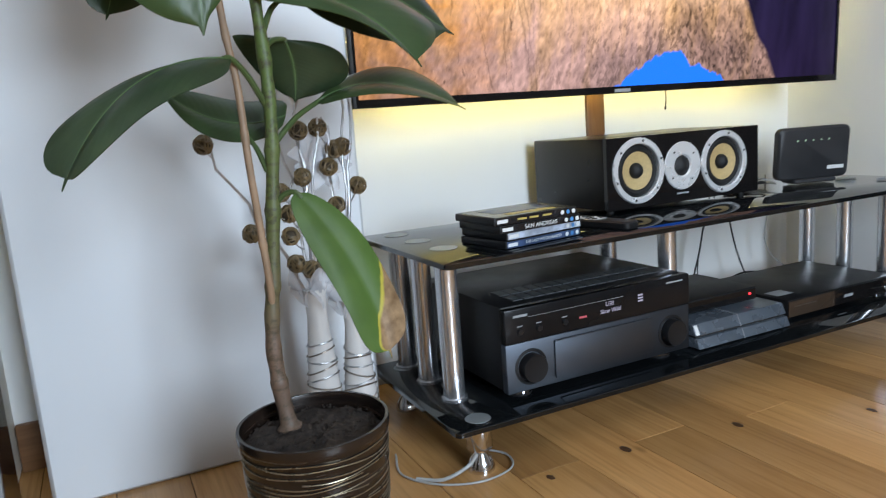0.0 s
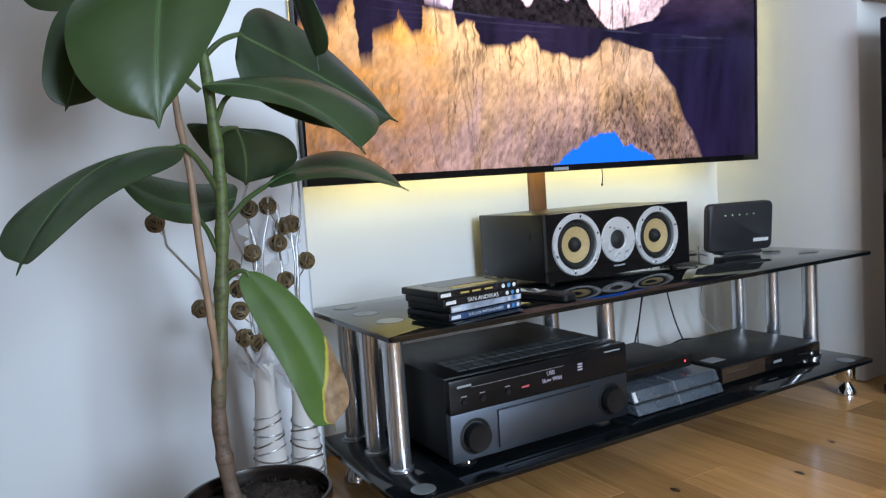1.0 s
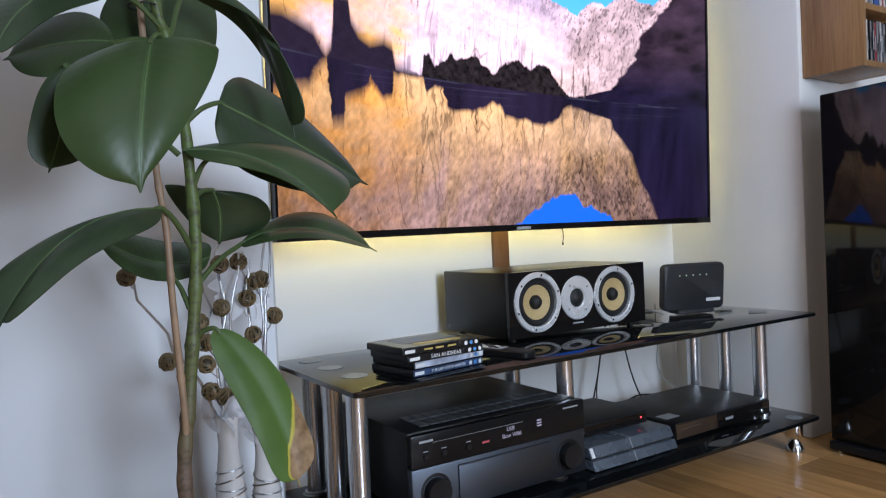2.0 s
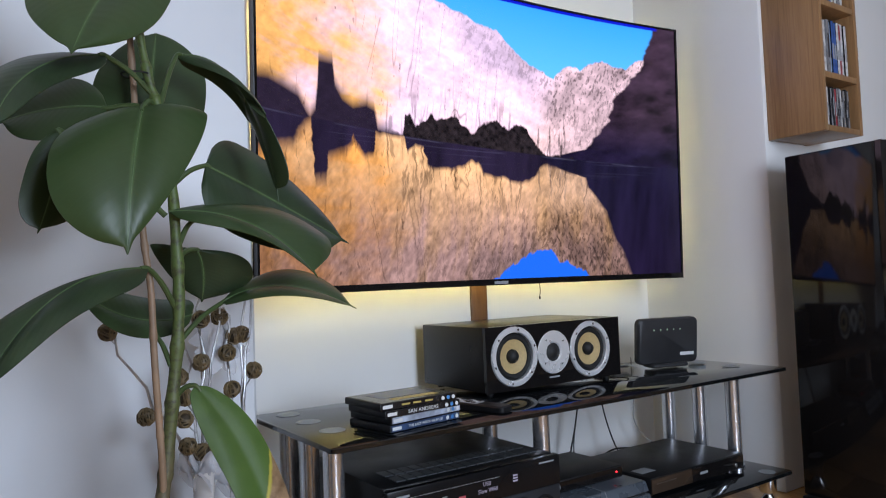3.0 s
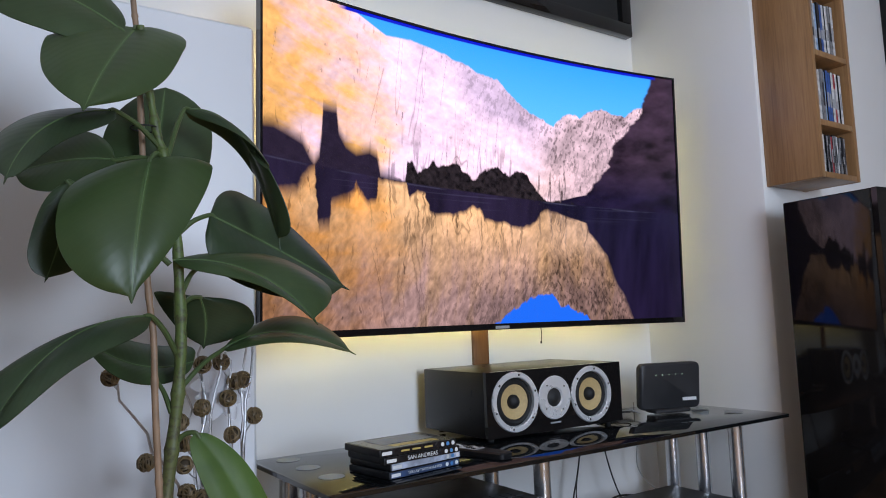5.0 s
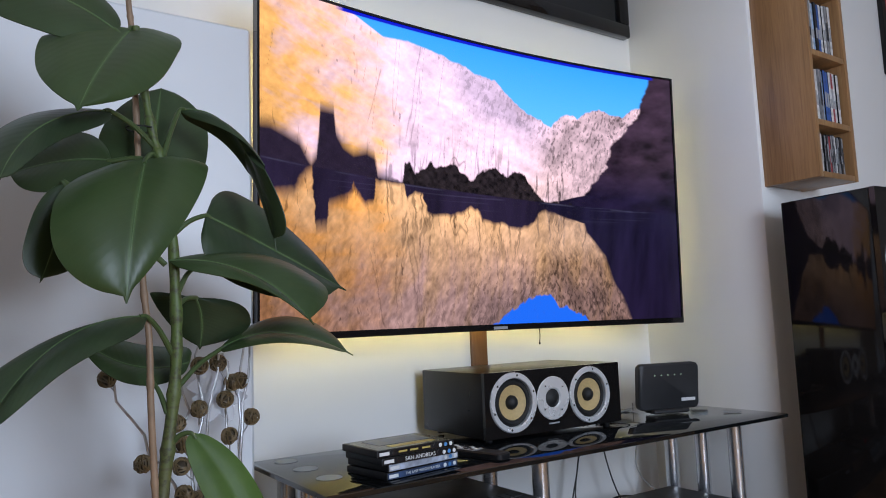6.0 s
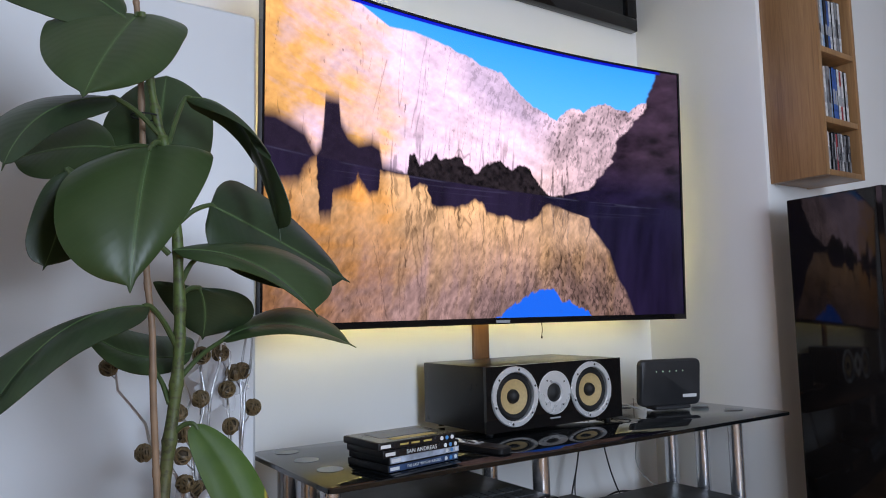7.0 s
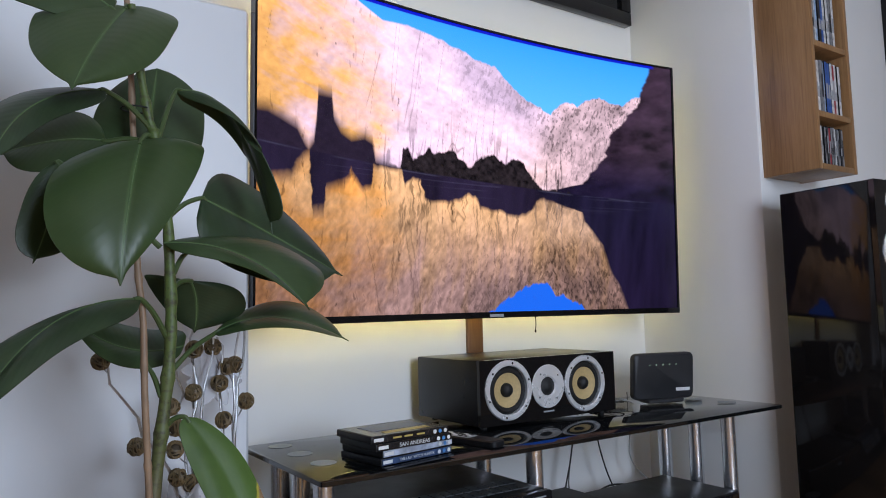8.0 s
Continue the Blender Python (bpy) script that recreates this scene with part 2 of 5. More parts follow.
def part(name, bm, material, parent=None, label="", smooth=True):
    """Links a bmesh in world coordinates as ONE mesh object, alone or under a thing or part."""
    bmesh.ops.recalc_face_normals(bm, faces=bm.faces)
    lo = Vector([min(v.co[k] for v in bm.verts) for k in range(3)])
    hi = Vector([max(v.co[k] for v in bm.verts) for k in range(3)])
    mid = Vector(((lo.x + hi.x) / 2, (lo.y + hi.y) / 2, lo.z))
    bmesh.ops.translate(bm, verts=bm.verts, vec=-mid)
    data = bpy.data.meshes.new(name)
    bm.to_mesh(data)
    bm.free()
    data.materials.append(material)
    if smooth:
        data.shade_smooth()
        data.set_sharp_from_angle(angle=radians(38))
    ob = new(name, data)
    ob.location = mid - (ORIGIN[parent] if parent else Vector())
    ob.parent = parent
    ORIGIN[ob] = mid
    return tagged(ob, label)


def whole(name, bm, material, label, category, group="", kind="", smooth=True):
    """A thing that is one plain mesh."""
    return tagged(part(name, bm, material, None, "", smooth), label, category, group, kind)


def box(x0, x1, y0, y1, z0, z1, bevel=0.0, m=None, bm=None, seg=2):
    bm = bm or bmesh.new()
    c = bmesh.ops.create_cube(bm, size=1)["verts"]
    for v in c:
        v.co = Vector(((x0 + x1) / 2 + v.co.x * (x1 - x0), (y0 + y1) / 2 + v.co.y * (y1 - y0), (z0 + z1) / 2 + v.co.z * (z1 - z0)))
    if bevel:
        edges = list({e for v in c for e in v.link_edges})
        made = bmesh.ops.bevel(bm, geom=edges, offset=bevel, segments=seg, profile=0.5, affect="EDGES")
        c = list({v for f in made["faces"] for v in f.verts} | {v for v in c if v.is_valid})
    if m is not None:
        bmesh.ops.transform(bm, matrix=m, verts=[v for v in c if v.is_valid])
    return bm


def lathe(profile, m=None, seg=40, bm=None):
    """A turned body from (radius, height) pairs, about the z axis of m."""
    bm = bm or bmesh.new()
    rings = []
    for r, h in profile:
        if r < 1e-6:
            rings.append([bm.verts.new((0, 0, h))] * seg)
        else:
            rings.append([bm.verts.new((r * math.cos(2 * math.pi * k / seg), r * math.sin(2 * math.pi * k / seg), h)) for k in range(seg)])
    for a, b in zip(rings, rings[1:]):
        for k in range(seg):
            q = [a[k], a[(k + 1) % seg], b[(k + 1) % seg], b[k]]
            q = [v for i, v in enumerate(q) if v not in q[:i]]
            if len(q) > 2:
                bm.faces.new(q)
    if m is not None:
        bmesh.ops.transform(bm, matrix=m, verts=list({v for r in rings for v in r}))
    return bm


def tube(points, radius, seg=8, bm=None, closed=False):
    """A round rod along points; radius is a number or a function of the share of its length."""
    bm = bm or bmesh.new()
    pts = [Vector(p) for p in points]
    n = len(pts)
    rings, side = [], None
    for i, p in enumerate(pts):
        a = pts[(i - 1) % n] if closed or i else p
        b = pts[(i + 1) % n] if closed or i < n - 1 else p
        d = (b - a).normalized()
        if side is None:
            side = d.orthogonal().normalized()
        side = (side - d * side.dot(d)).normalized()
        up = d.cross(side)
        r = radius(i / max(1, n - 1)) if callable(radius) else radius
        rings.append([bm.verts.new(p + (side * math.cos(2 * math.pi * k / seg) + up * math.sin(2 * math.pi * k / seg)) * r) for k in range(seg)])
    for a, b in list(zip(rings, rings[1:])) + ([(rings[-1], rings[0])] if closed else []):
        for k in range(seg):
            bm.faces.new((a[k], a[(k + 1) % seg], b[(k + 1) % seg], b[k]))
    if not closed:
        bm.faces.new(rings[0][::-1]), bm.faces.new(rings[-1])
    return bm


def spline(points, steps=10):
    """A smooth run of points through the given ones."""
    p = [Vector(q) for q in points]
    p = [p[0] * 2 - p[1]] + p + [p[-1] * 2 - p[-2]]
    out = []
    for a, b, c, d in zip(p, p[1:], p[2:], p[3:]):
        for k in range(steps):
            t = k / steps
            out.append(0.5 * (2 * b + (c - a) * t + (2 * a - 5 * b + 4 * c - d) * t * t + (3 * b - a - 3 * c + d) * t ** 3))
    return out + [p[-2]]


def slab(x0, x1, y0, y1, z0, z1, radius, bevel=0.001, m=None):
    """A flat sheet with rounded corners seen from above."""
    bm = bmesh.new()
    ring = []
    for cx, cy, a0 in ((x1 - radius, y1 - radius, 0), (x0 + radius, y1 - radius, 90), (x0 + radius, y0 + radius, 180), (x1 - radius, y0 + radius, 270)):
        for k in range(7):
            a = radians(a0 + 15 * k)
            ring.append((cx + radius * math.cos(a), cy + radius * math.sin(a)))
    levels = ((z0, bevel), (z0 + bevel, 0), (z1 - bevel, 0), (z1, bevel))
    mx, my = (x0 + x1) / 2, (y0 + y1) / 2
    rings = []
    for z, inset in levels:
        fx, fy = 1 - 2 * inset / (x1 - x0), 1 - 2 * inset / (y1 - y0)
        rings.append([bm.verts.new((mx + (x - mx) * fx, my + (y - my) * fy, z)) for x, y in ring])
    n = len(ring)
    for a, b in zip(rings, rings[1:]):
        for k in range(n):
            bm.faces.new((a[k], a[(k + 1) % n], b[(k + 1) % n], b[k]))
    bm.faces.new(rings[0][::-1]), bm.faces.new(rings[-1])
    if m is not None:
        bmesh.ops.transform(bm, matrix=m, verts=bm.verts)
    return bm


def letters(text, size, m, depth=0.0003):
    """A bmesh of raised characters, lying in the plane of m."""
    data = bpy.data.curves.new("letters", "FONT")
    data.body, data.size, data.extrude = text, size, depth
    data.align_x, data.align_y = "CENTER", "CENTER"
    ob = bpy.data.objects.new("letters", data)
    bm = bmesh.new()
    me = ob.to_mesh()
    bm.from_mesh(me)
    ob.to_mesh_clear()
    bpy.data.objects.remove(ob)
    bmesh.ops.transform(bm, matrix=m, verts=bm.verts)
    return bm


def facing(x, y, z, turn=0.0, tilt=0.0):
    """A frame on an upright front: local x to the right, local y up, local z out of the front."""
    return pose(x, y, z, 0, 0, turn) @ pose(0, 0, 0, 90 + tilt, 0, 0)

# ---- the room ----
WALL_Y, RETURN_X, BREAST_Y, ROOM_H = 0.34, 1.02, -0.155, 2.45
LEFT_X, RIGHT_X, BACK_Y = -3.0, 3.2, -3.3

whole("wall_north", box(-1.245, RETURN_X, WALL_Y, WALL_Y + 0.12, 0, ROOM_H), PAINT, "off-white painted alcove wall behind the television", "wall", kind="structure")
whole("wall_breast", box(RETURN_X, RIGHT_X + 0.12, BREAST_Y, WALL_Y + 0.12, 0, ROOM_H, 0.008), PAINT, "off-white painted chimney breast with rounded plaster corner", "wall", kind="structure")
whole("wall_breast_west", box(LEFT_X - 0.12, -1.245, -0.03, WALL_Y + 0.12, 0, ROOM_H, 0.008), PAINT, "off-white painted chimney breast beside the alcove", "wall", kind="structure")
# unseen walls that close the room; their tone deepens the shadows
whole("wall_west", box(LEFT_X - 0.12, LEFT_X, BACK_Y, -0.03, 0, ROOM_H), FILL_CUT_PAINT, "unseen side wall, toned beige to cut the fill light", "wall", kind="structure")
whole("wall_east", box(RIGHT_X, RIGHT_X + 0.12, BACK_Y, BREAST_Y, 0, ROOM_H), FILL_CUT_PAINT, "unseen side wall, toned beige to cut the fill light", "wall", kind="structure")
WIN_X0, WIN_X1, WIN_Z0, WIN_Z1 = -0.82, 0.12, 0.56, 1.94
bm = box(LEFT_X - 0.12, WIN_X0, BACK_Y - 0.2, BACK_Y, 0, ROOM_H)
box(WIN_X1, RIGHT_X + 0.12, BACK_Y - 0.2, BACK_Y, 0, ROOM_H, bm=bm)
box(WIN_X0, WIN_X1, BACK_Y - 0.2, BACK_Y, 0, WIN_Z0, bm=bm)
box(WIN_X0, WIN_X1, BACK_Y - 0.2, BACK_Y, WIN_Z1, ROOM_H, bm=bm)
whole("wall_south", bm, FILL_CUT_PAINT, "unseen window wall, toned beige to cut fill light, with an upright opening", "wall", kind="structure")
whole("ceiling", box(LEFT_X - 0.12, RIGHT_X + 0.12, BACK_Y - 0.2, WALL_Y + 0.12, ROOM_H, ROOM_H + 0.1), CEILING_PAINT, "plain white painted ceiling", "ceiling", kind="structure")
window = thing("window_1", ((WIN_X0 + WIN_X1) / 2, BACK_Y - 0.1, WIN_Z0), "white framed window letting in daylight", "window", kind="structure")
for k in range(2):
    x = WIN_X0 + (WIN_X1 - WIN_X0 - 0.04) * k
    part("window_frame", box(x, x + 0.04, BACK_Y - 0.13, BACK_Y - 0.07, WIN_Z0, WIN_Z1, 0.004), WHITE_PLASTIC, window)
    z = WIN_Z0 + (WIN_Z1 - WIN_Z0 - 0.04) * k
    part("window_frame", box(WIN_X0 + 0.0405, WIN_X1 - 0.0405, BACK_Y - 0.13, BACK_Y - 0.07, z, z + 0.04, 0.004), WHITE_PLASTIC, window)

baseboard = whole("baseboard", box(-1.244, -0.6, WALL_Y - 0.018, WALL_Y, 0, 0.10, 0.004), BASE_WOOD, "brown wooden skirting board along the wall", "baseboard", kind="structure")

# ---- television: a curved screen on a bracket, leaning slightly forward ----
TV_W, TV_H, TV_Z, TV_TILT, TV_R = 1.455, 0.828, 0.676, 1.6, 4.2
TV_M = pose(0.181, 0.154, TV_Z, TV_TILT, 0, 0)


def curved(u, h, d):
    """A point of the set: u along its width from the middle, h up, d behind the glass."""
    a = u / TV_R
    return TV_M @ Vector((TV_R * math.sin(a), -TV_R * (1 - math.cos(a)) + d, h))


def curved_bar(u0, u1, h0, h1, d0, d1, steps=24):
    bm = bmesh.new()
    rows = []
    for k in range(steps + 1):
        u = u0 + (u1 - u0) * k / steps
        rows.append([bm.verts.new(curved(u, h, d)) for h, d in ((h0, d0), (h1, d0), (h1, d1), (h0, d1))])
    for a, b in zip(rows, rows[1:]):
        for k in range(4):
            bm.faces.new((a[k], a[(k + 1) % 4], b[(k + 1) % 4], b[k]))
    bm.faces.new(rows[0]), bm.faces.new(rows[-1][::-1])
    return bm


def lattice(x, y, seed):
    """Smooth random values, -1 to 1, on a grid of unit cells."""
    rng = np.random.RandomState(seed)
    table = rng.rand(128, 128) * 2 - 1
    xi, yi = np.floor(x).astype(int), np.floor(y).astype(int)
    fx, fy = x - xi, y - yi
    fx, fy = fx * fx * (3 - 2 * fx), fy * fy * (3 - 2 * fy)
    pick = lambda i, j: table[i % 128, j % 128]
    return (pick(xi, yi) * (1 - fx) + pick(xi + 1, yi) * fx) * (1 - fy) + (pick(xi, yi + 1) * (1 - fx) + pick(xi + 1, yi + 1) * fx) * fy


def fractal(x, y, seed, octaves=5, gain=0.55):
    total, amp = np.zeros_like(x), 1.0
    for k in range(octaves):
        total, amp = total + amp * lattice(x * 2 ** k + 7.3 * k, y * 2 ** k + 3.1 * k, seed + k), amp * gain
    return total


def blend(a, b, f):
    return a + (b - a) * f[..., None]


def soft(x, lo, hi):
    return np.clip((x - lo) / (hi - lo), 0, 1)


def strokes(u, v, fu, fv, slant, seed, level):
    """Short marks that run steeply: where a stretched noise rises over a level."""
    return soft(fractal(u * fu + slant * v, v * fv, seed, 3), level, level + 0.22)


SHORE_U, SHORE_V = [0.0, 0.096, 0.168, 0.281, 0.416, 0.627, 1.0], [0.50, 0.512, 0.519, 0.532, 0.541, 0.554, 0.572]
BUSH_U = [0.003, 0.02, 0.044, 0.072, 0.086, 0.094, 0.104, 0.109, 0.112, 0.138, 0.142, 0.156, 0.177, 0.204, 0.22, 0.227, 0.281, 0.286, 0.296, 0.308, 0.328, 0.342, 0.373, 0.399,
          0.417, 0.438, 0.466, 0.501, 0.522, 0.53, 0.551, 0.58, 0.598, 0.618, 0.66]
BUSH_V = [0.406, 0.405, 0.421, 0.441, 0.483, 0.50, 0.475, 0.41, 0.328, 0.328, 0.395, 0.433, 0.452, 0.439, 0.451, 0.509, 0.525, 0.47, 0.468, 0.486, 0.478, 0.459, 0.46, 0.447,
          0.472, 0.5, 0.471, 0.445, 0.466, 0.477, 0.443, 0.465, 0.501, 0.538, 0.556]
MIRROR_U = [0.006, 0.04, 0.062, 0.072, 0.084, 0.095, 0.098, 0.101, 0.124, 0.127, 0.16, 0.174, 0.177, 0.186, 0.201, 0.217, 0.222, 0.281, 0.29, 0.307, 0.326, 0.336, 0.387, 0.415,
            0.437, 0.453, 0.467, 0.519, 0.553, 0.595, 0.611, 0.629, 0.662, 0.70]
MIRROR_V = [0.617, 0.604, 0.6, 0.567, 0.538, 0.524, 0.587, 0.69, 0.69, 0.632, 0.604, 0.581, 0.559, 0.586, 0.61, 0.595, 0.535, 0.535, 0.584, 0.559, 0.568, 0.625, 0.63, 0.619,
            0.597, 0.599, 0.637, 0.644, 0.666, 0.637, 0.598, 0.584, 0.597, 0.614]


def rock(u, v):
    """The sunlit cliff: golden slabs at the near end, pale pink further off, tan at the far head wall, with steep cracks."""
    slabs = fractal(u * 9 + 3 * v, v * 5 - 2 * u, 31, 3)
    beds = fractal(u * 14 + 10 * v, v * 34 - 20 * u, 35, 4)
    grain = fractal(u * 95 + 14 * v, v * 60, 41, 3)
    gold = np.clip(1.3 - 5.0 * u + 0.9 * (v - 0.2) + 0.55 * slabs + 0.25 * beds, 0, 1)
    out = blend(np.array([0.93, 0.66, 0.78]), np.array([0.80, 0.40, 0.11]), gold)
    peach = np.clip(soft(v, 0.26, 0.5) * (0.25 + 0.6 * slabs), 0, 1) * (1 - gold)
    out = blend(out, np.array([0.86, 0.55, 0.40]) + 0 * out, peach)
    # lilac grey under the rim, tan on the head wall
    rim = soft(0.15 + 0.08 * slabs - (v - np.interp(u, [0.2, 0.42, 0.55, 0.65], [0.03, 0.09, 0.17, 0.25])), 0.0, 0.13) * soft(u, 0.24, 0.42)
    out = blend(out, np.array([0.50, 0.37, 0.48]) + 0 * out, 0.75 * rim)
    head = soft(u + 0.05 * slabs, 0.60, 0.70)
    out = blend(out, np.array([0.62, 0.42, 0.42]) + 0 * out, head * 0.85)
    out = out * (0.93 + 0.11 * beds + 0.10 * grain + 0.12 * slabs * gold)[..., None]
    out = out * (1 + 0.22 * fractal(u * 26 + 10 * v, v * 15, 191, 4) * (head + 0.6 * rim))[..., None]
    # dark joints between the slabs
    joint = 1 - soft(np.abs(fractal(u * 19 + 1.8 * v, v * 0.8, 61, 3)), 0.0, 0.024)
    where = soft(fractal(u * 8, v * 10, 71, 2), -0.05, 0.3)
    out = out * (1 - 0.5 * joint * where * (1 - soft(u, 0.45, 0.6)))[..., None]
    near = strokes(u, v, 150, 36, 8, 131, 0.98) * soft(fractal(u * 6, v * 6, 136, 2), -0.1, 0.4)
    far = strokes(u, v, 230, 70, 40, 141, 0.30) * (0.8 * rim + 0.9 * head) + 0.7 * strokes(u, v, 110, 36, 22, 145, 0.45) * head
    low = strokes(u, v, 120, 8, 5, 151, 0.50) * soft(v, 0.33, 0.47) * soft(u, 0.1, 0.3)
    wall = 1 - soft(np.abs(fractal(u * 28 + 1.5 * v, v * 0.9, 181, 3)), 0.0, 0.035)
    wall = wall * soft(fractal(u * 9, v * 7, 185, 2), -0.05, 0.2) * (1 - soft(u, 0.5, 0.6))
    return out * (1 - np.clip(0.6 * near + 0.32 * far + 0.6 * low + 0.45 * wall, 0, 0.85))[..., None]


def land(u, v):
    """The canyon over the shore: sky, sunlit cliff, shaded flank and bushes; v runs down."""
    skyline = np.interp(u, [0.15, 0.184, 0.243, 0.297, 0.373, 0.422, 0.455, 0.506, 0.538, 0.585, 0.626, 0.651, 0.676, 0.731, 0.764, 0.803, 0.854, 0.882, 0.91, 0.96],
                        [-0.02, 0.012, 0.058, 0.052, 0.07, 0.089, 0.111, 0.119, 0.169, 0.223, 0.247, 0.255, 0.214, 0.207, 0.177, 0.169, 0.191, 0.153, 0.13, 0.0])
    skyline = skyline + 0.007 * fractal(u * 55, u * 0, 3, 3) * soft(u, 0.25, 0.5)
    flank = np.interp(v, [0.011, 0.096, 0.164, 0.235, 0.317, 0.393, 0.436, 0.504, 0.518, 0.546], [0.936, 0.918, 0.9, 0.866, 0.818, 0.8, 0.783, 0.743, 0.735, 0.663]) + 0.005 * fractal(v * 40, v * 0 + 3, 5, 3)
    sky_c = blend(np.array([0.035, 0.30, 0.80]), np.array([0.10, 0.43, 0.86]), soft(v, 0.0, 0.25))
    out = blend(rock(u, v), sky_c, soft(skyline - v, -0.003, 0.003))
    folds = fractal(u * 14 - 9 * v, v * 20 + 12 * u, 81, 5)
    dark = blend(np.array([0.030, 0.016, 0.028]), np.array([0.008, 0.005, 0.018]), soft(v, 0.36, 0.52)) * np.clip(1 + 0.6 * folds, 0.25, 2)[..., None]
    out = blend(out, dark, soft(u - flank, -0.003, 0.004))
    bush = np.interp(u, BUSH_U, BUSH_V)
    far_bush = soft(u, 0.24, 0.29)
    bush = bush + 0.011 * fractal(u * 70, v * 20, 21, 3) * far_bush
    leaves = fractal(u * 110, v * 70, 25, 3)
    bush_c = blend(np.array([0.016, 0.010, 0.021]), np.array([0.014, 0.010, 0.011]), far_bush) * np.clip(1 + 0.55 * leaves * (0.3 + far_bush), 0.2, 2.2)[..., None]
    edge = soft(v - bush, -0.026, 0.018) * (1 - far_bush) + soft(v - bush, -0.004, 0.004) * far_bush
    return blend(out, bush_c, edge * (u < 0.70))


def lake(u, v, shore):
    """The mirror image in the water: golden under the cliff, duller and browner towards the viewer, drawn out downwards."""
    sway = 0.0022 * fractal(u * 30, v * 40, 91, 3)
    w = u + sway
    deep = soft(v, 0.60, 0.93)
    up = np.clip(shore - (v - shore) / 1.3, 0, 1)
    stone = rock(w, up)
    stone = blend(stone, stone.mean(axis=-1, keepdims=True) + 0 * stone, np.full_like(u, 0.35))
    streak = fractal(w * 42 + 3 * v, v * 5, 101, 5)
    fine = fractal(w * 150 + 40 * v, v * 46, 105, 3)
    light = blend(np.array([0.88, 0.62, 0.25]), np.array([0.33, 0.245, 0.185]), np.clip(deep * 1.05 + 0.22 * streak * soft(v, 0.6, 0.75), 0, 1))
    out = stone * light * (1.05 + 0.22 * streak + 0.26 * fine * (0.4 + 0.6 * deep))[..., None]
    pink = soft(u, 0.5, 0.68) * soft(0.78 - v, 0.0, 0.1)
    out = blend(out, np.array([0.62, 0.40, 0.28]) * (1 + 0.25 * streak + 0.2 * fine)[..., None], 0.5 * pink)
    ticks = strokes(w, v, 190, 44, 30, 111, 0.42) * soft(v, 0.66, 0.86) * (0.3 + 0.7 * soft(u, 0.25, 0.6))
    cracks = strokes(w, v, 110, 9, 14, 115, 0.66) * soft(0.9 - v, 0.0, 0.2)
    out = out * (1 - np.clip(0.5 * ticks + 0.5 * cracks, 0, 0.8))[..., None]
    # dark mirror of the bushes, and of the shaded flank
    shade = np.array([0.014, 0.009, 0.024]) * np.clip(1 + 0.3 * streak, 0.4, 2)[..., None]
    hem = np.interp(w, MIRROR_U, MIRROR_V) + 0.006 * fractal(u * 60, v * 10, 95, 2)
    wide = 0.008 + 0.016 * (1 - soft(u, 0.13, 0.24))
    out = blend(out, shade, np.clip((hem - v) / (2 * wide) + 0.5, 0, 1) * (u < 0.71))
    flank = np.interp(v, [0.55, 0.597, 0.626, 0.661, 0.695, 0.755, 0.85, 0.912, 0.984, 1.0], [0.60, 0.662, 0.731, 0.738, 0.758, 0.788, 0.806, 0.834, 0.85, 0.855]) + 0.7 * sway
    navy = blend(np.array([0.008, 0.006, 0.020]), np.array([0.010, 0.006, 0.022]), deep) * np.clip(1 + 0.3 * streak, 0.4, 2)[..., None]
    out = blend(out, navy, soft(u - flank, -0.004, 0.006))
    lip = np.interp(u, [0.45, 0.497, 0.537, 0.578, 0.608, 0.632, 0.646, 0.655, 0.679, 0.702, 0.726, 0.75], [1.04, 0.991, 0.949, 0.909, 0.899, 0.897, 0.918, 0.943, 0.944, 0.97, 0.978, 1.03]) + 0.005 * fine
    out = blend(out, np.array([0.014, 0.115, 0.62]) + 0 * out, soft(v - lip, -0.003, 0.004))
    # wind lines near the far shore
    wind = soft(fractal(u * 5 + 2, v * 190, 121, 2), 0.55, 0.8) * soft(0.075 - (v - shore), 0, 0.06) * soft(fractal(u * 7, v * 0, 125, 2), -0.1, 0.3)
    return out + wind[..., None] * np.array([0.014, 0.013, 0.02])


def picture(u, v):
    shore = np.interp(u, SHORE_U, SHORE_V)
    out = blend(land(u, v), lake(u, v, shore), soft(v - shore, -0.002, 0.002))
    line = np.exp(-((v - shore - 0.004) / 0.0022) ** 2) * 0.05 * soft(fractal(u * 12, v * 0, 111, 3), -0.2, 0.3)
    out = out + line[..., None] * np.array([0.5, 0.5, 0.7])
    # blue top row painted in for the glow reflected along the bezel
    rim = soft(0.012 - v, 0, 0.003) * soft(u, 0.14, 0.16) * soft(0.952 - u, 0, 0.01)
    out = blend(out, np.array([0.004, 0.008, 0.42]) + 0 * out, rim)
    return np.clip(out, 0.0015, 1.6)


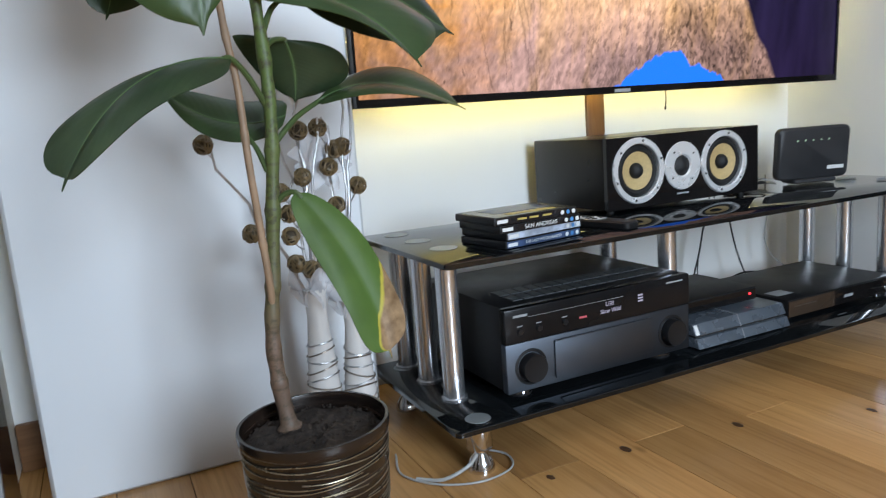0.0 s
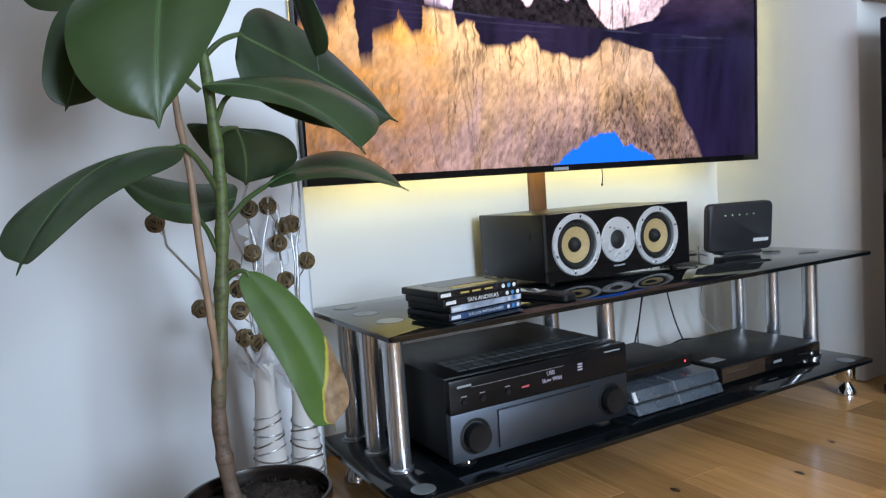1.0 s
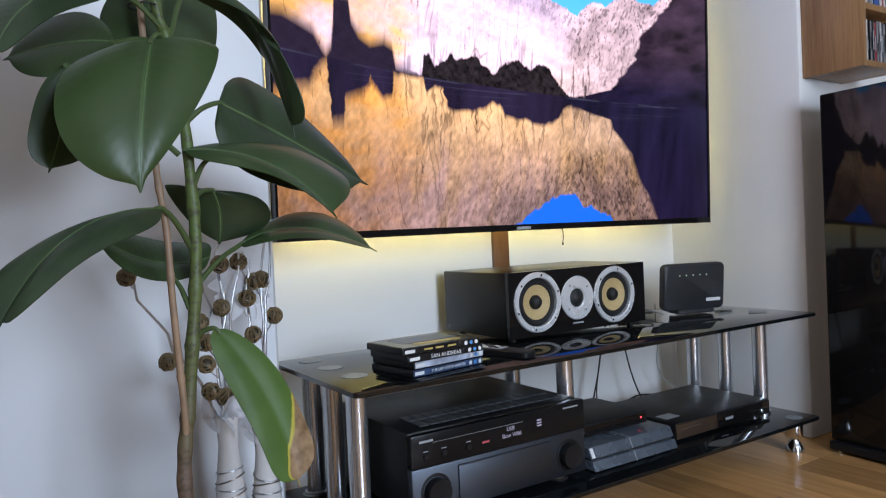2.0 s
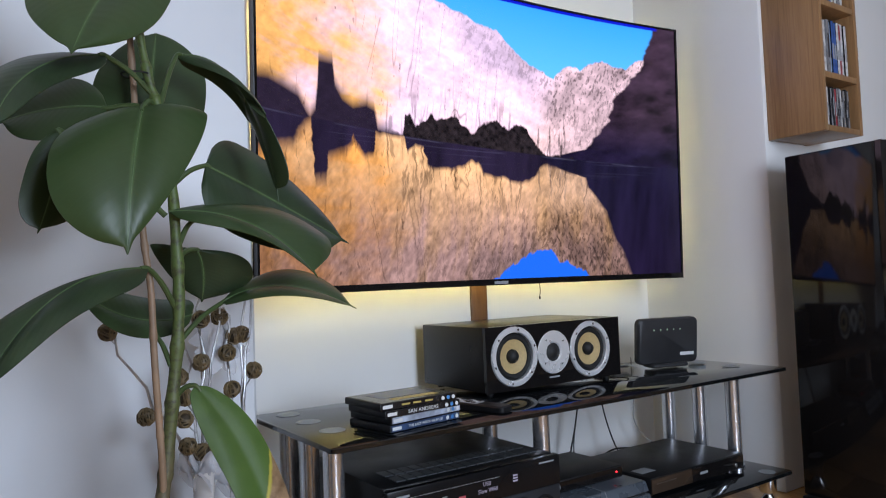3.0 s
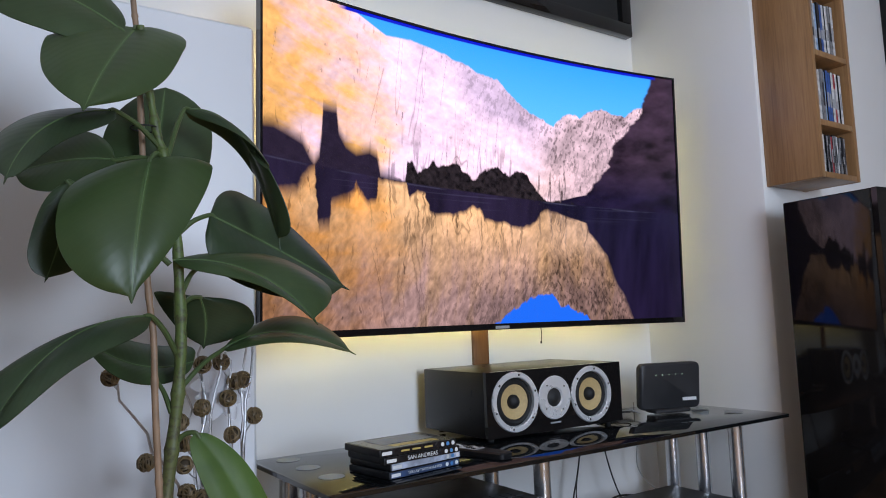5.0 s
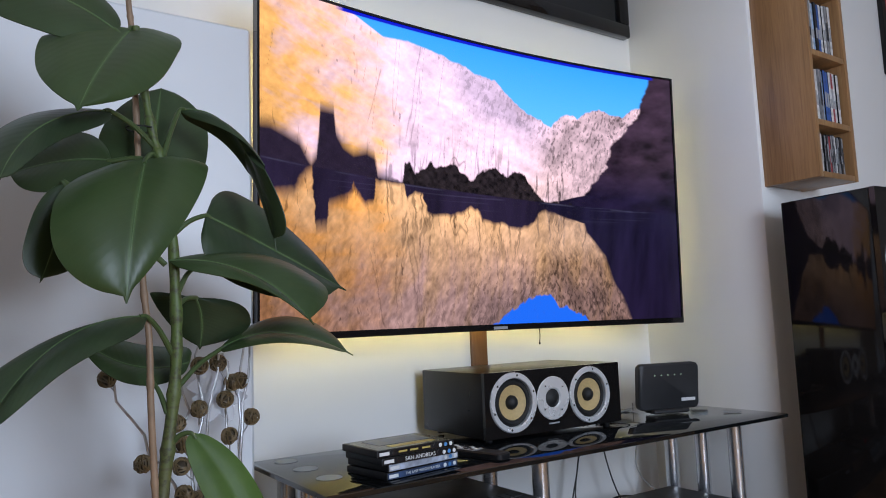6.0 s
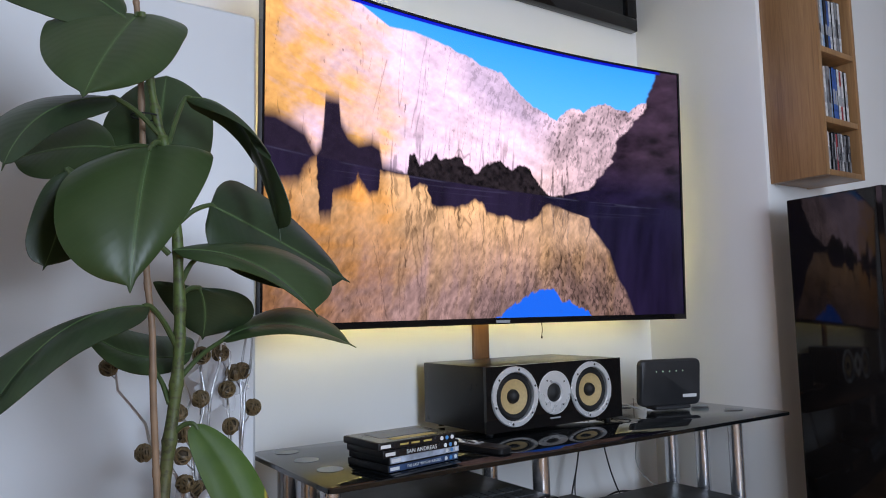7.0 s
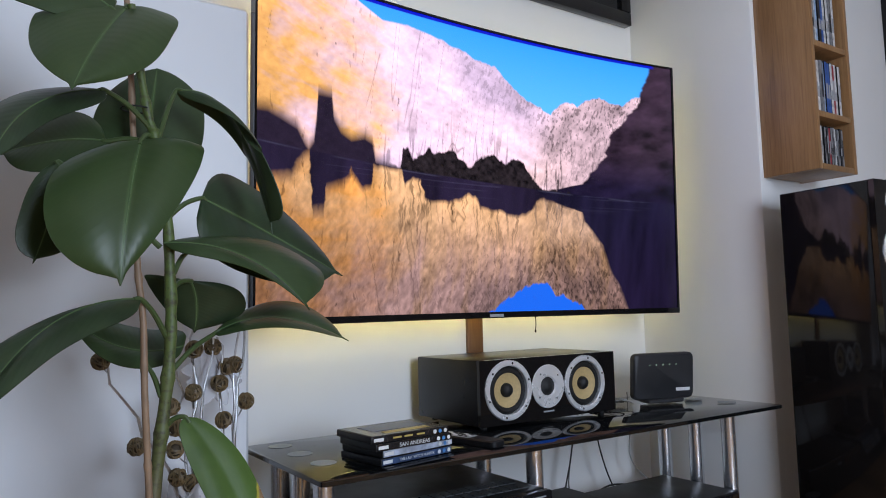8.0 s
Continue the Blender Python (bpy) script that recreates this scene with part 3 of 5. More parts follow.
def television():
    tv = thing("television", (0.1835, 0.2, TV_Z), "large curved black television showing a sunlit canyon lake", "television")
    nu, nv = 800, 450
    edge, chin = 0.006, 0.017
    us = np.linspace(-TV_W / 2 + edge, TV_W / 2 - edge, nu)
    hs = np.linspace(TV_H - edge, chin, nv)
    verts = [curved(u, h, 0.004) for h in hs for u in us]
    faces = [(j * nu + i, (j + 1) * nu + i, (j + 1) * nu + i + 1, j * nu + i + 1) for j in range(nv - 1) for i in range(nu - 1)]
    data = bpy.data.meshes.new("screen")
    base = Vector(tv.location)
    data.from_pydata([v - base for v in verts], [], faces)
    gu, gv = np.meshgrid(np.linspace(0, 1, nu), np.linspace(0, 1, nv))
    rgb = picture(gu, gv).reshape(-1, 3)
    layer = data.color_attributes.new("picture", "FLOAT_COLOR", "POINT")
    layer.data.foreach_set("color", np.hstack([rgb, np.ones((len(rgb), 1))]).astype(np.float32).ravel())
    data.materials.append(SCREEN)
    data.shade_smooth()
    screen = new("screen", data)
    screen.parent = tv
    tagged(screen, "glowing picture of cliffs mirrored in still water")
    w = TV_W / 2
    part("bezel", curved_bar(-w, w, TV_H - edge, TV_H, 0.0, 0.03), LACQUER, tv)
    part("bezel", curved_bar(-w, w, 0.0, chin, 0.0, 0.03), LACQUER, tv, "glossy black lower bezel")
    part("bezel", curved_bar(-w, -w + edge, chin, TV_H - edge, 0.0, 0.03, 2), LACQUER, tv)
    part("bezel", curved_bar(w - edge, w, chin, TV_H - edge, 0.0, 0.03, 2), LACQUER, tv)
    # cover cut short at the left to stay hidden from the camera's view
    part("back_cover", curved_bar(-w + 0.11, w - 0.02, 0.02, TV_H - 0.02, 0.0302, 0.12), BLACK_PLASTIC, tv)
    part("logo_plate", curved_bar(-0.024, 0.024, 0.003, 0.011, -0.003, 0.0, 2), GREY_PRINT, tv, "small pale maker's plate")
    bar = part("wall_bracket", box(0.05, 0.32, 0.285, WALL_Y, 0.95, 1.2, 0.004), BLACK_PLASTIC, tv)
    # LED strips on the back; the left end set inwards like the cover
    for a, b, c, d in ((-w + 0.115, w - 0.05, 0.022, 0.032), (-w + 0.115, w - 0.05, TV_H - 0.055, TV_H - 0.045)):
        part("led_strip", curved_bar(a, b, c, d, 0.121, 0.124), BACKLIGHT, tv, "glowing yellow LED strip")
    for a, b in ((-w + 0.12, -w + 0.13), (w - 0.032, w - 0.022)):
        part("led_strip", curved_bar(a, b, 0.06, TV_H - 0.06, 0.121, 0.124, 2), BACKLIGHT, tv, "glowing yellow LED strip")
    return tv


television()
whole("wall_strip", box(0.206, 0.264, WALL_Y - 0.012, WALL_Y, 0.41, 1.0, 0.002), WOOD_STRIP, "brown wooden cable cover fixed down the wall", "cable cover")
cord = thing("sensor_cord", (0.36, 0.2, 0.62), "thin black sensor lead hanging below the television", "cable")
part("lead", tube(spline([(0.362, 0.20, 0.70), (0.366, 0.198, 0.66), (0.365, 0.2, 0.635)], 5), 0.0014, 6), CABLE, cord)
part("sensor", box(0.363, 0.367, 0.198, 0.202, 0.628, 0.636, 0.0008), BLACK_PLASTIC, cord)

# framed dark glass high on the wall
frame_pic = thing("picture_frame", (0.55, WALL_Y, 1.752), "wide glossy black frame with dark glass on the wall", "picture frame")
FX0, FX1, FZ0, FZ1 = -0.1, 0.992, 1.752, 2.32
for a in ((FX0, FX1, FZ0, FZ0 + 0.05), (FX0, FX1, FZ1 - 0.05, FZ1), (FX0, FX0 + 0.05, FZ0 + 0.0505, FZ1 - 0.0505), (FX1 - 0.05, FX1, FZ0 + 0.0505, FZ1 - 0.0505)):
    part("frame_rail", box(a[0], a[1], WALL_Y - 0.035, WALL_Y, a[2], a[3], 0.004), LACQUER, frame_pic)
part("glass_pane", box(FX0 + 0.051, FX1 - 0.051, WALL_Y - 0.022, WALL_Y - 0.004, FZ0 + 0.051, FZ1 - 0.051), BLACK_GLASS, frame_pic)

# ---- white board leaning at the wall ----
whole("white_board", box(-1.178, -0.544, 0.11, 0.132, 0.0, 1.395, 0.007, seg=1), BOARD_WHITE, "tall plain white board standing upright on the floor", "board")

# ---- glass media stand ----
SX0, SX1, SY0, SY1 = -0.527, 0.945, -0.226, 0.216


def media_stand():
    st = thing("tv_stand", ((SX0 + SX1) / 2, 0, 0), "two-tier black glass media stand on chrome pillars", "tv stand")
    part("top_shelf", slab(SX0, SX1, SY0, SY1, 0.390, 0.400, 0.012), BLACK_GLASS, st, "polished black glass top")
    part("lower_shelf", slab(SX0, SX1, SY0, SY1, 0.088, 0.098, 0.012), BLACK_GLASS, st, "polished black glass shelf")
    rows = [(-0.455, y) for y in (-0.075, 0.045, 0.16)] + [(0.875, y) for y in (-0.085, 0.035, 0.155)] + [(0.125, y) for y in (-0.05, 0.16)]
    for x, y in rows:
        p = part("pillar", lathe([(0, 0.0985), (0.026, 0.0985), (0.026, 0.104), (0.0215, 0.105), (0.0215, 0.383), (0.025, 0.384), (0.025, 0.3895), (0, 0.3895)], pose(x, y, 0), 32), PILLAR_METAL, st)
        if x == 0.125:
            continue
        part("glue_disc", lathe([(0, 0.4005), (0.027, 0.4005), (0.0265, 0.4012), (0, 0.4012)], pose(x, y, 0), 36), FROST, p, "pale round fixing disc")
    for x in (-0.464, 0.876):
        for y in (-0.185, 0.16):
            f = part("foot", lathe([(0, 0.0875), (0.024, 0.0875), (0.024, 0.045), (0.022, 0.042), (0.012, 0.040), (0.012, 0.034), (0.02, 0.022), (0.026, 0.008), (0.026, 0.0), (0, 0)], pose(x, y, 0), 32), STEEL, st)
            part("foot_disc", lathe([(0, 0.0985), (0.024, 0.0985), (0.0235, 0.0992), (0, 0.0992)], pose(x, y, 0), 32), FROST, f, "pale greenish round fixing disc")
    return st


media_stand()


def pierced(y0, y1, cells, m=None):
    """A front plate built of cells (x0, x1, z0, z1, hole x, hole z, hole radius), each with a round hole through it."""
    bm = bmesh.new()
    for x0, x1, z0, z1, cx, cz, r in cells:
        corners = [math.atan2(z - cz, x - cx) % (2 * math.pi) for x in (x0, x1) for z in (z0, z1)]
        angles = sorted(set([2 * math.pi * k / 48 for k in range(48)] + corners))
        loops = []
        for y in (y0, y1):
            inner, outer = [], []
            for a in angles:
                c, s_ = math.cos(a), math.sin(a)
                reach = min((((x1 if c > 0 else x0) - cx) / c) if abs(c) > 1e-9 else 9, (((z1 if s_ > 0 else z0) - cz) / s_) if abs(s_) > 1e-9 else 9)
                inner.append(bm.verts.new((cx + r * c, y, cz + r * s_)))
                outer.append(bm.verts.new((cx + reach * c, y, cz + reach * s_)))
            loops += [inner, outer]
        n = len(angles)
        for a, b in ((loops[0], loops[1]), (loops[2], loops[3]), (loops[0], loops[2]), (loops[1], loops[3])):
            for k in range(n):
                bm.faces.new((a[k], a[(k + 1) % n], b[(k + 1) % n], b[k]))
    bmesh.ops.remove_doubles(bm, verts=bm.verts, dist=1e-5)
    if m is not None:
        bmesh.ops.transform(bm, matrix=m, verts=bm.verts)
    return bm


def driver(parent, x, y, z, r, m0):
    """A chassis ring with screws, a rubber surround, a woven cone and a dust bullet."""
    m = m0 @ pose(x, z, 0)
    ring = part("driver_ring", lathe([(r * 0.8, -0.011), (r * 0.8, 0.002), (r * 0.83, 0.0045), (r * 0.97, 0.0045), (r, 0.001), (r, -0.002)], m, 56), ALUMINIUM, parent, "bright metal driver ring")
    for k in range(6):
        a = radians(60 * k + 20)
        part("screw", lathe([(0, 0.0052), (0.0022, 0.0052), (0.0022, 0.0046), (0.003, 0.0046)], m @ pose(r * 0.9 * math.cos(a), r * 0.9 * math.sin(a), 0), 10), BLACK_PLASTIC, ring)
    part("surround", lathe([(r * 0.575, -0.0035), (r * 0.61, 0.0), (r * 0.69, 0.0012), (r * 0.76, -0.004), (r * 0.80, -0.008)], m, 48), RUBBER, parent)
    part("cone", lathe([(r * 0.59, -0.0035), (r * 0.42, -0.0075), (r * 0.22, -0.0115)], m, 48), CONE, parent, "cream woven loudspeaker cone")
    part("bullet", lathe([(r * 0.235, -0.0115), (r * 0.235, -0.006), (r * 0.19, 0.0), (r * 0.10, 0.005), (0, 0.0065)], m, 32), RUBBER, parent)


def tweeter(parent, x, z, r, m0):
    m = m0 @ pose(x, z, 0)
    plate = part("tweeter_plate", lathe([(r * 0.42, -0.002), (r * 0.48, 0.002), (r * 0.97, 0.003), (r, 0.001), (r, -0.002)], m, 56), ALUMINIUM, parent, "round brushed metal tweeter plate")
    part("dome", lathe([(r * 0.43, -0.002), (r * 0.34, -0.001), (r * 0.26, 0.003), (r * 0.12, 0.006), (0, 0.007)], m, 32), RUBBER, parent)
    for k in range(4):
        a = radians(90 * k + 40)
        part("screw", lathe([(0, 0.0038), (0.0022, 0.0038), (0.0022, 0.0029)], m @ pose(r * 0.75 * math.cos(a), r * 0.75 * math.sin(a), 0), 10), BLACK_PLASTIC, plate)


def centre_speaker():
    sp = thing("centre_speaker", (0.24, 0.14, 0.4), "glossy black centre loudspeaker with cream cones on the stand", "speaker")
    part("cabinet", box(0.0, 0.48, 0.012, 0.29, 0.409, 0.573, 0.003), ASH_VINYL, sp)
    part("baffle", pierced(0.0, 0.0118, ((0.0, 0.16, 0.409, 0.573, 0.091, 0.494, 0.070), (0.16, 0.2928, 0.409, 0.573, 0.2255, 0.494, 0.030), (0.2928, 0.48, 0.409, 0.573, 0.361, 0.492, 0.070))), LACQUER, sp, "polished black front baffle")
    f = facing(0, 0, 0)
    driver(sp, 0.091, 0, 0.494, 0.0765, f)
    driver(sp, 0.361, 0, 0.492, 0.0765, f)
    tweeter(sp, 0.2255, 0.494, 0.057, f)
    part("badge", box(0.207, 0.244, -0.0008, 0.0, 0.427, 0.431), GREY_PRINT, sp, "small pale badge")
    for x in (0.03, 0.45):
        for y in (0.03, 0.25):
            part("foot", lathe([(0, 0.4), (0.009, 0.4), (0.009, 0.409), (0, 0.409)], pose(x, y, 0), 16), RUBBER, sp)
    return sp


centre_speaker()


def tower_speaker(x, y0, y1, centre, turn, label):
    w, top = 0.20, 1.024
    sp = thing("tower_speaker", (x + w / 2, (y0 + y1) / 2, 0), label, "speaker", "floor standing speakers")
    part("cabinet", box(x, x + w, y0 + 0.0152, y1, 0.032, top, 0.004, seg=3), LACQUER, sp, "mirror-black lacquered cabinet")
    part("baffle", pierced(y0, y0 + 0.015, ((x, x + w, 0.032, 0.575, x + w / 2, 0.485, 0.076), (x, x + w, 0.575, 0.755, x + w / 2, 0.665, 0.076), (x, x + w, 0.755, 0.912, x + w / 2, 0.828, 0.070), (x, x + w, 0.912, top, x + w / 2, 0.965, 0.03))), LACQUER, sp)
    part("plinth", box(x - 0.018, x + w + 0.018, y0 - 0.02, y1 - 0.005, 0.008, 0.0315, 0.004), BLACK_PLASTIC, sp)
    for a in (x - 0.006, x + w + 0.006):
        for b in (y0, y1 - 0.03):
            part("spike", lathe([(0, 0), (0.006, 0.0), (0.008, 0.0079), (0, 0.0079)], pose(a, b, 0), 12), STEEL, sp)
    f = facing(x + w / 2, y0, 0)
    tweeter(sp, 0, 0.965, 0.05, f)
    for z in (0.828, 0.665, 0.485):
        driver(sp, 0, 0, z, 0.0775, f)
    sp.location, sp.rotation_euler = (*centre, 0), (0, 0, radians(turn))
    return sp


tower_speaker(0.962, -0.525, -0.245, (1.0494, -0.393), -5, "tall mirror-black floor speaker beside the stand")
tower_speaker(-1.40, -0.34, -0.05, (-1.30, -0.195), 0, "tall black floor speaker beside the white board")

# ---- receiver and players on the lower shelf ----


def receiver():
    x0, x1, y0, y1, z0, z1 = -0.385, 0.075, -0.165, 0.20, 0.116, 0.284
    r = thing("av_receiver", ((x0 + x1) / 2, 0.05, 0.098), "black home cinema receiver with grey lower front on the shelf", "receiver")
    part("case", box(x0 + 0.004, x1 - 0.004, y0 + 0.02, y1, z0, z1 - 0.001, 0.003), BLACK_PLASTIC, r)
    part("lower_front", box(x0, x1, y0, y0 + 0.0195, z0, z0 + 0.098, 0.003), GUNMETAL, r, "gunmetal grey brushed lower front")
    part("upper_front", box(x0, x1, y0 - 0.002, y0 + 0.0195, z0 + 0.0985, z1 - 0.002, 0.003), DISPLAY_WINDOW, r, "glossy black display window")
    door = part("flap", box(x0 + 0.108, x1 - 0.108, y0 - 0.005, y0 - 0.0002, z0 + 0.012, z0 + 0.089, 0.0015), GUNMETAL, r, "grey brushed front flap")
    part("flap_edge", box(x0 + 0.108, x1 - 0.108, y0 - 0.0062, y0 - 0.0052, z0 + 0.0865, z0 + 0.0885), GUNMETAL, door)
    for cx, s in ((x0 + 0.054, 1.0), (x1 - 0.052, 1.0)):
        m = facing(cx, y0, z0 + 0.047)
        part("knob_ring", lathe([(0.036, -0.001), (0.036, 0.001), (0.031, 0.002), (0.029, 0.0002)], m, 44), BLACK_PLASTIC, r)
        part("knob", lathe([(0.028, 0.0003), (0.028, 0.016), (0.0265, 0.019), (0.012, 0.0175), (0, 0.017)], m, 44), BLACK_PLASTIC, r, "round black control knob")
    # vent slots of the lid
    for i in range(15):
        x = x0 + 0.05 + i * 0.0257
        part("lid_vent", box(x, x + 0.0215, y0 + 0.045, y0 + 0.085, z1 - 0.0008, z1 + 0.0012), VENT_GREY, r)
        part("lid_vent", box(x, x + 0.0215, y0 + 0.095, y0 + 0.135, z1 - 0.0008, z1 + 0.0012), VENT_GREY, r)
    yf = y0 - 0.0022
    part("brand_bar", box(x0 + 0.018, x0 + 0.05, yf - 0.0006, yf, z0 + 0.149, z0 + 0.1535), GREY_PRINT, r)
    part("brand_bar", box(x1 - 0.065, x1 - 0.02, yf - 0.0006, yf, z0 + 0.153, z0 + 0.156), GREY_PRINT, r)
    part("window_line", box(x0 + 0.05, x1 - 0.18, yf - 0.0004, yf, z0 + 0.146, z0 + 0.1466), GREY_PRINT, r)
    for x in (0.032, 0.075, 0.135):
        part("button", lathe([(0.006, 0), (0.006, 0.003), (0.005, 0.004), (0, 0.004)], facing(x0 + x, yf, z0 + 0.12), 16), BLACK_PLASTIC, r)
        part("button_label", box(x0 + x - 0.006, x0 + x + 0.006, yf - 0.0005, yf, z0 + 0.130, z0 + 0.1318), GREY_PRINT, r)
    part("display_text", letters("USB", 0.0125, facing(x0 + 0.245, yf - 0.001, z0 + 0.1375)), DISPLAY, r, "glowing display letters")
    part("display_text", letters("Slow Wild", 0.0125, facing(x0 + 0.247, yf - 0.001, z0 + 0.1235)), DISPLAY, r, "glowing display letters")
    for dz in (0.0, 0.006, 0.012):
        part("display_symbol", box(x0 + 0.318, x0 + 0.331, yf - 0.0008, yf - 0.0003, z0 + 0.128 + dz, z0 + 0.1315 + dz), DISPLAY, r)
    part("display_symbol", box(x0 + 0.17, x0 + 0.188, yf - 0.0008, yf - 0.0003, z0 + 0.120, z0 + 0.124), DISPLAY_RED, r)
    for x in (x0 + 0.05, x1 - 0.05):
        for y in (y0 + 0.045, y1 - 0.05):
            f = part("foot", lathe([(0, 0.0983), (0.026, 0.0983), (0.026, 0.112), (0.022, 0.1158), (0, 0.1158)], pose(x, y, 0), 28), BLACK_PLASTIC, r)
            part("foot_band", lathe([(0.0262, 0.103), (0.0268, 0.1035), (0.0268, 0.1085), (0.0262, 0.109)], pose(x, y, 0), 28), STEEL, f)
    return r


receiver()


def console():
    """A flat two-layer player with a slanting front and a parting gap."""
    c = thing("game_console", (0.26, -0.03, 0.098), "dark blue-grey two-layer game console on the lower shelf", "game console")
    shear = Matrix.Identity(4)
    shear[1][2] = 0.45
    at = pose(0, 0, 0.098) @ shear @ pose(0, 0, -0.098)
    part("lower_half", box(0.108, 0.398, -0.165, 0.105, 0.102, 0.124, 0.002, at), CONSOLE_GREY, c)
    part("upper_half", box(0.108, 0.398, -0.165, 0.105, 0.129, 0.154, 0.002, at), CONSOLE_GREY, c)
    part("parting_gap", box(0.112, 0.394, -0.158, 0.1, 0.1241, 0.1289, 0, at), RUBBER, c)
    part("top_seam", box(0.246, 0.248, -0.1655, 0.1, 0.1285, 0.1545, 0, at), GREY_PRINT, c, "thin pale dividing line")
    part("lower_seam", box(0.246, 0.248, -0.1655, 0.1, 0.1015, 0.1245, 0, at), GREY_PRINT, c, "thin pale dividing line")
    for x in (0.14, 0.37):
        for y in (-0.1, 0.1):
            part("foot", box(x - 0.01, x + 0.01, y - 0.01, y + 0.01, 0.0982, 0.1018, 0.001), RUBBER, c)
    part("badge", box(0.111, 0.121, -0.1657, -0.165, 0.131, 0.152, 0, at), PRINT, c, "bright white strip")
    return c


console()
sb = thing("set_top_box", (0.22, 0.0, 0.154), "slim black set-top box with a red light on the console", "set-top box")
part("case", box(0.105, 0.375, -0.085, 0.11, 0.157, 0.190, 0.004), BLACK_PLASTIC, sb)
part("front_window", box(0.11, 0.37, -0.0868, -0.0855, 0.162, 0.185, 0.0), LACQUER, sb)
part("power_light", lathe([(0.0022, 0), (0.002, 0.0012), (0, 0.0016)], facing(0.349, -0.0868, 0.175), 12), LED_RED, sb, "tiny glowing red standby light")
for x in (0.122, 0.136):
    part("front_label", box(x, x + 0.011, -0.0876, -0.0869, 0.169, 0.178), GREY_PRINT, sb)
for x in (0.13, 0.35):
    for y in (-0.06, 0.08):
        part("foot", lathe([(0, 0.1543), (0.008, 0.1543), (0.008, 0.1572), (0, 0.1572)], pose(x, y, 0), 12), RUBBER, sb)



def disc_player():
    """A wide flat player: brown tinted glass over the disc tray, a black display half, four feet."""
    x0, x1, y0, y1, z0, z1 = 0.43, 0.842, -0.13, 0.14, 0.106, 0.151
    d = thing("disc_player", ((x0 + x1) / 2, 0, 0.098), "wide flat black disc player with a brown tinted tray front", "disc player")
    part("case", box(x0, x1, y0, y1, z0, z1, 0.003), BLACK_PLASTIC, d)
    part("tray_front", box(x0 + 0.001, 0.60, y0 - 0.003, y0 - 0.0005, z0 + 0.002, z1 - 0.004, 0.001), TINTED, d, "brown tinted glass tray front")
    part("display_front", box(0.6006, x1 - 0.001, y0 - 0.003, y0 - 0.0005, z0 + 0.002, z1 - 0.004, 0.001), LACQUER, d, "glossy black display front")
    part("tray_line", box(x0 + 0.02, 0.53, y0 - 0.0038, y0 - 0.0031, z0 + 0.026, z0 + 0.028), WIRE, d)
    part("maker_bar", box(0.635, 0.668, y0 - 0.0038, y0 - 0.0031, z0 + 0.018, z0 + 0.025), GREY_PRINT, d)
    part("button", lathe([(0.006, 0), (0.006, 0.003), (0.005, 0.004), (0, 0.004)], facing(0.80, y0 - 0.003, z0 + 0.016), 16), STEEL, d)
    part("top_label", box(x0 + 0.015, x0 + 0.07, -0.09, -0.05, z1 + 0.0002, z1 + 0.0008), GREY_PRINT, d, "pale grey sticker")
    for x in (x0 + 0.03, x1 - 0.03):
        for y in (y0 + 0.03, y1 - 0.03):
            part("foot", lathe([(0, 0.0982), (0.011, 0.0982), (0.012, 0.104), (0.009, 0.1062), (0, 0.1062)], pose(x, y, 0), 16), STEEL, d, "small silver foot")
    return d


disc_player()

# ---- on the glass top ----


def film_case(z, turn, dx, dy, spine, title, size, ink, label):
    """A film case lying flat, its long spine turned to the room."""
    m = pose(-0.305 + dx, -0.115 + dy, z, 0, 0, turn)
    c = thing("film_case", (-0.305 + dx, -0.115 + dy, z), label, "film case", "stack of film cases")
    w, d, h = 0.19, 0.136, 0.0145
    part("shell", box(-w / 2, w / 2, -d / 2 + 0.0006, d / 2, 0.0004, h, 0.002, m), spine[0], c)
    part("sleeve", box(-w / 2 + 0.003, w / 2 - 0.003, -d / 2 - 0.0004, -d / 2 + 0.0005, 0.0015, h - 0.001, 0, m), spine[1], c)
    part("cover", box(-w / 2 + 0.004, w / 2 - 0.004, -d / 2 + 0.002, d / 2 - 0.004, h + 0.0001, h + 0.0006, 0, m), spine[2], c)
    f = m @ facing(0, -d / 2 - 0.0006, h / 2)
    if title:
        part("title", letters(title, size, f @ pose(-0.002, 0, 0)), ink, c, "printed title on the spine")
    if ink is GOLD_INK:
        for q, r0 in ((-0.045, 0.018), (-0.018, 0.03), (0.012, 0.012)):
            part("title_bar", box(q, q + 0.02, -d / 2 - 0.0008, -d / 2 - 0.0005, 0.006, 0.0095, 0, m), ink, c)
        part("cover_art", box(-0.06, 0.07, -0.02, 0.045, h + 0.0007, h + 0.001, 0, m), SLEEVE_NAVY, c, "dim printed picture")
        part("cover_title", box(-0.05, 0.06, -0.05, -0.03, h + 0.0007, h + 0.001, 0, m), GOLD_INK, c, "golden title band")
    part("format_mark", box(-w / 2 + 0.005, -w / 2 + 0.028, -d / 2 - 0.0008, -d / 2 - 0.0005, 0.004, 0.0105, 0, m), PRINT, c)
    for k, mat in ((0, PRINT), (1, BLUE_PRINT), (2, PRINT)):
        part("rating_mark", lathe([(0.0042, 0), (0.0042, 0.0004), (0, 0.0004)], f @ pose(0.058 + 0.0135 * k, 0, 0), 16), mat, c)
    return c


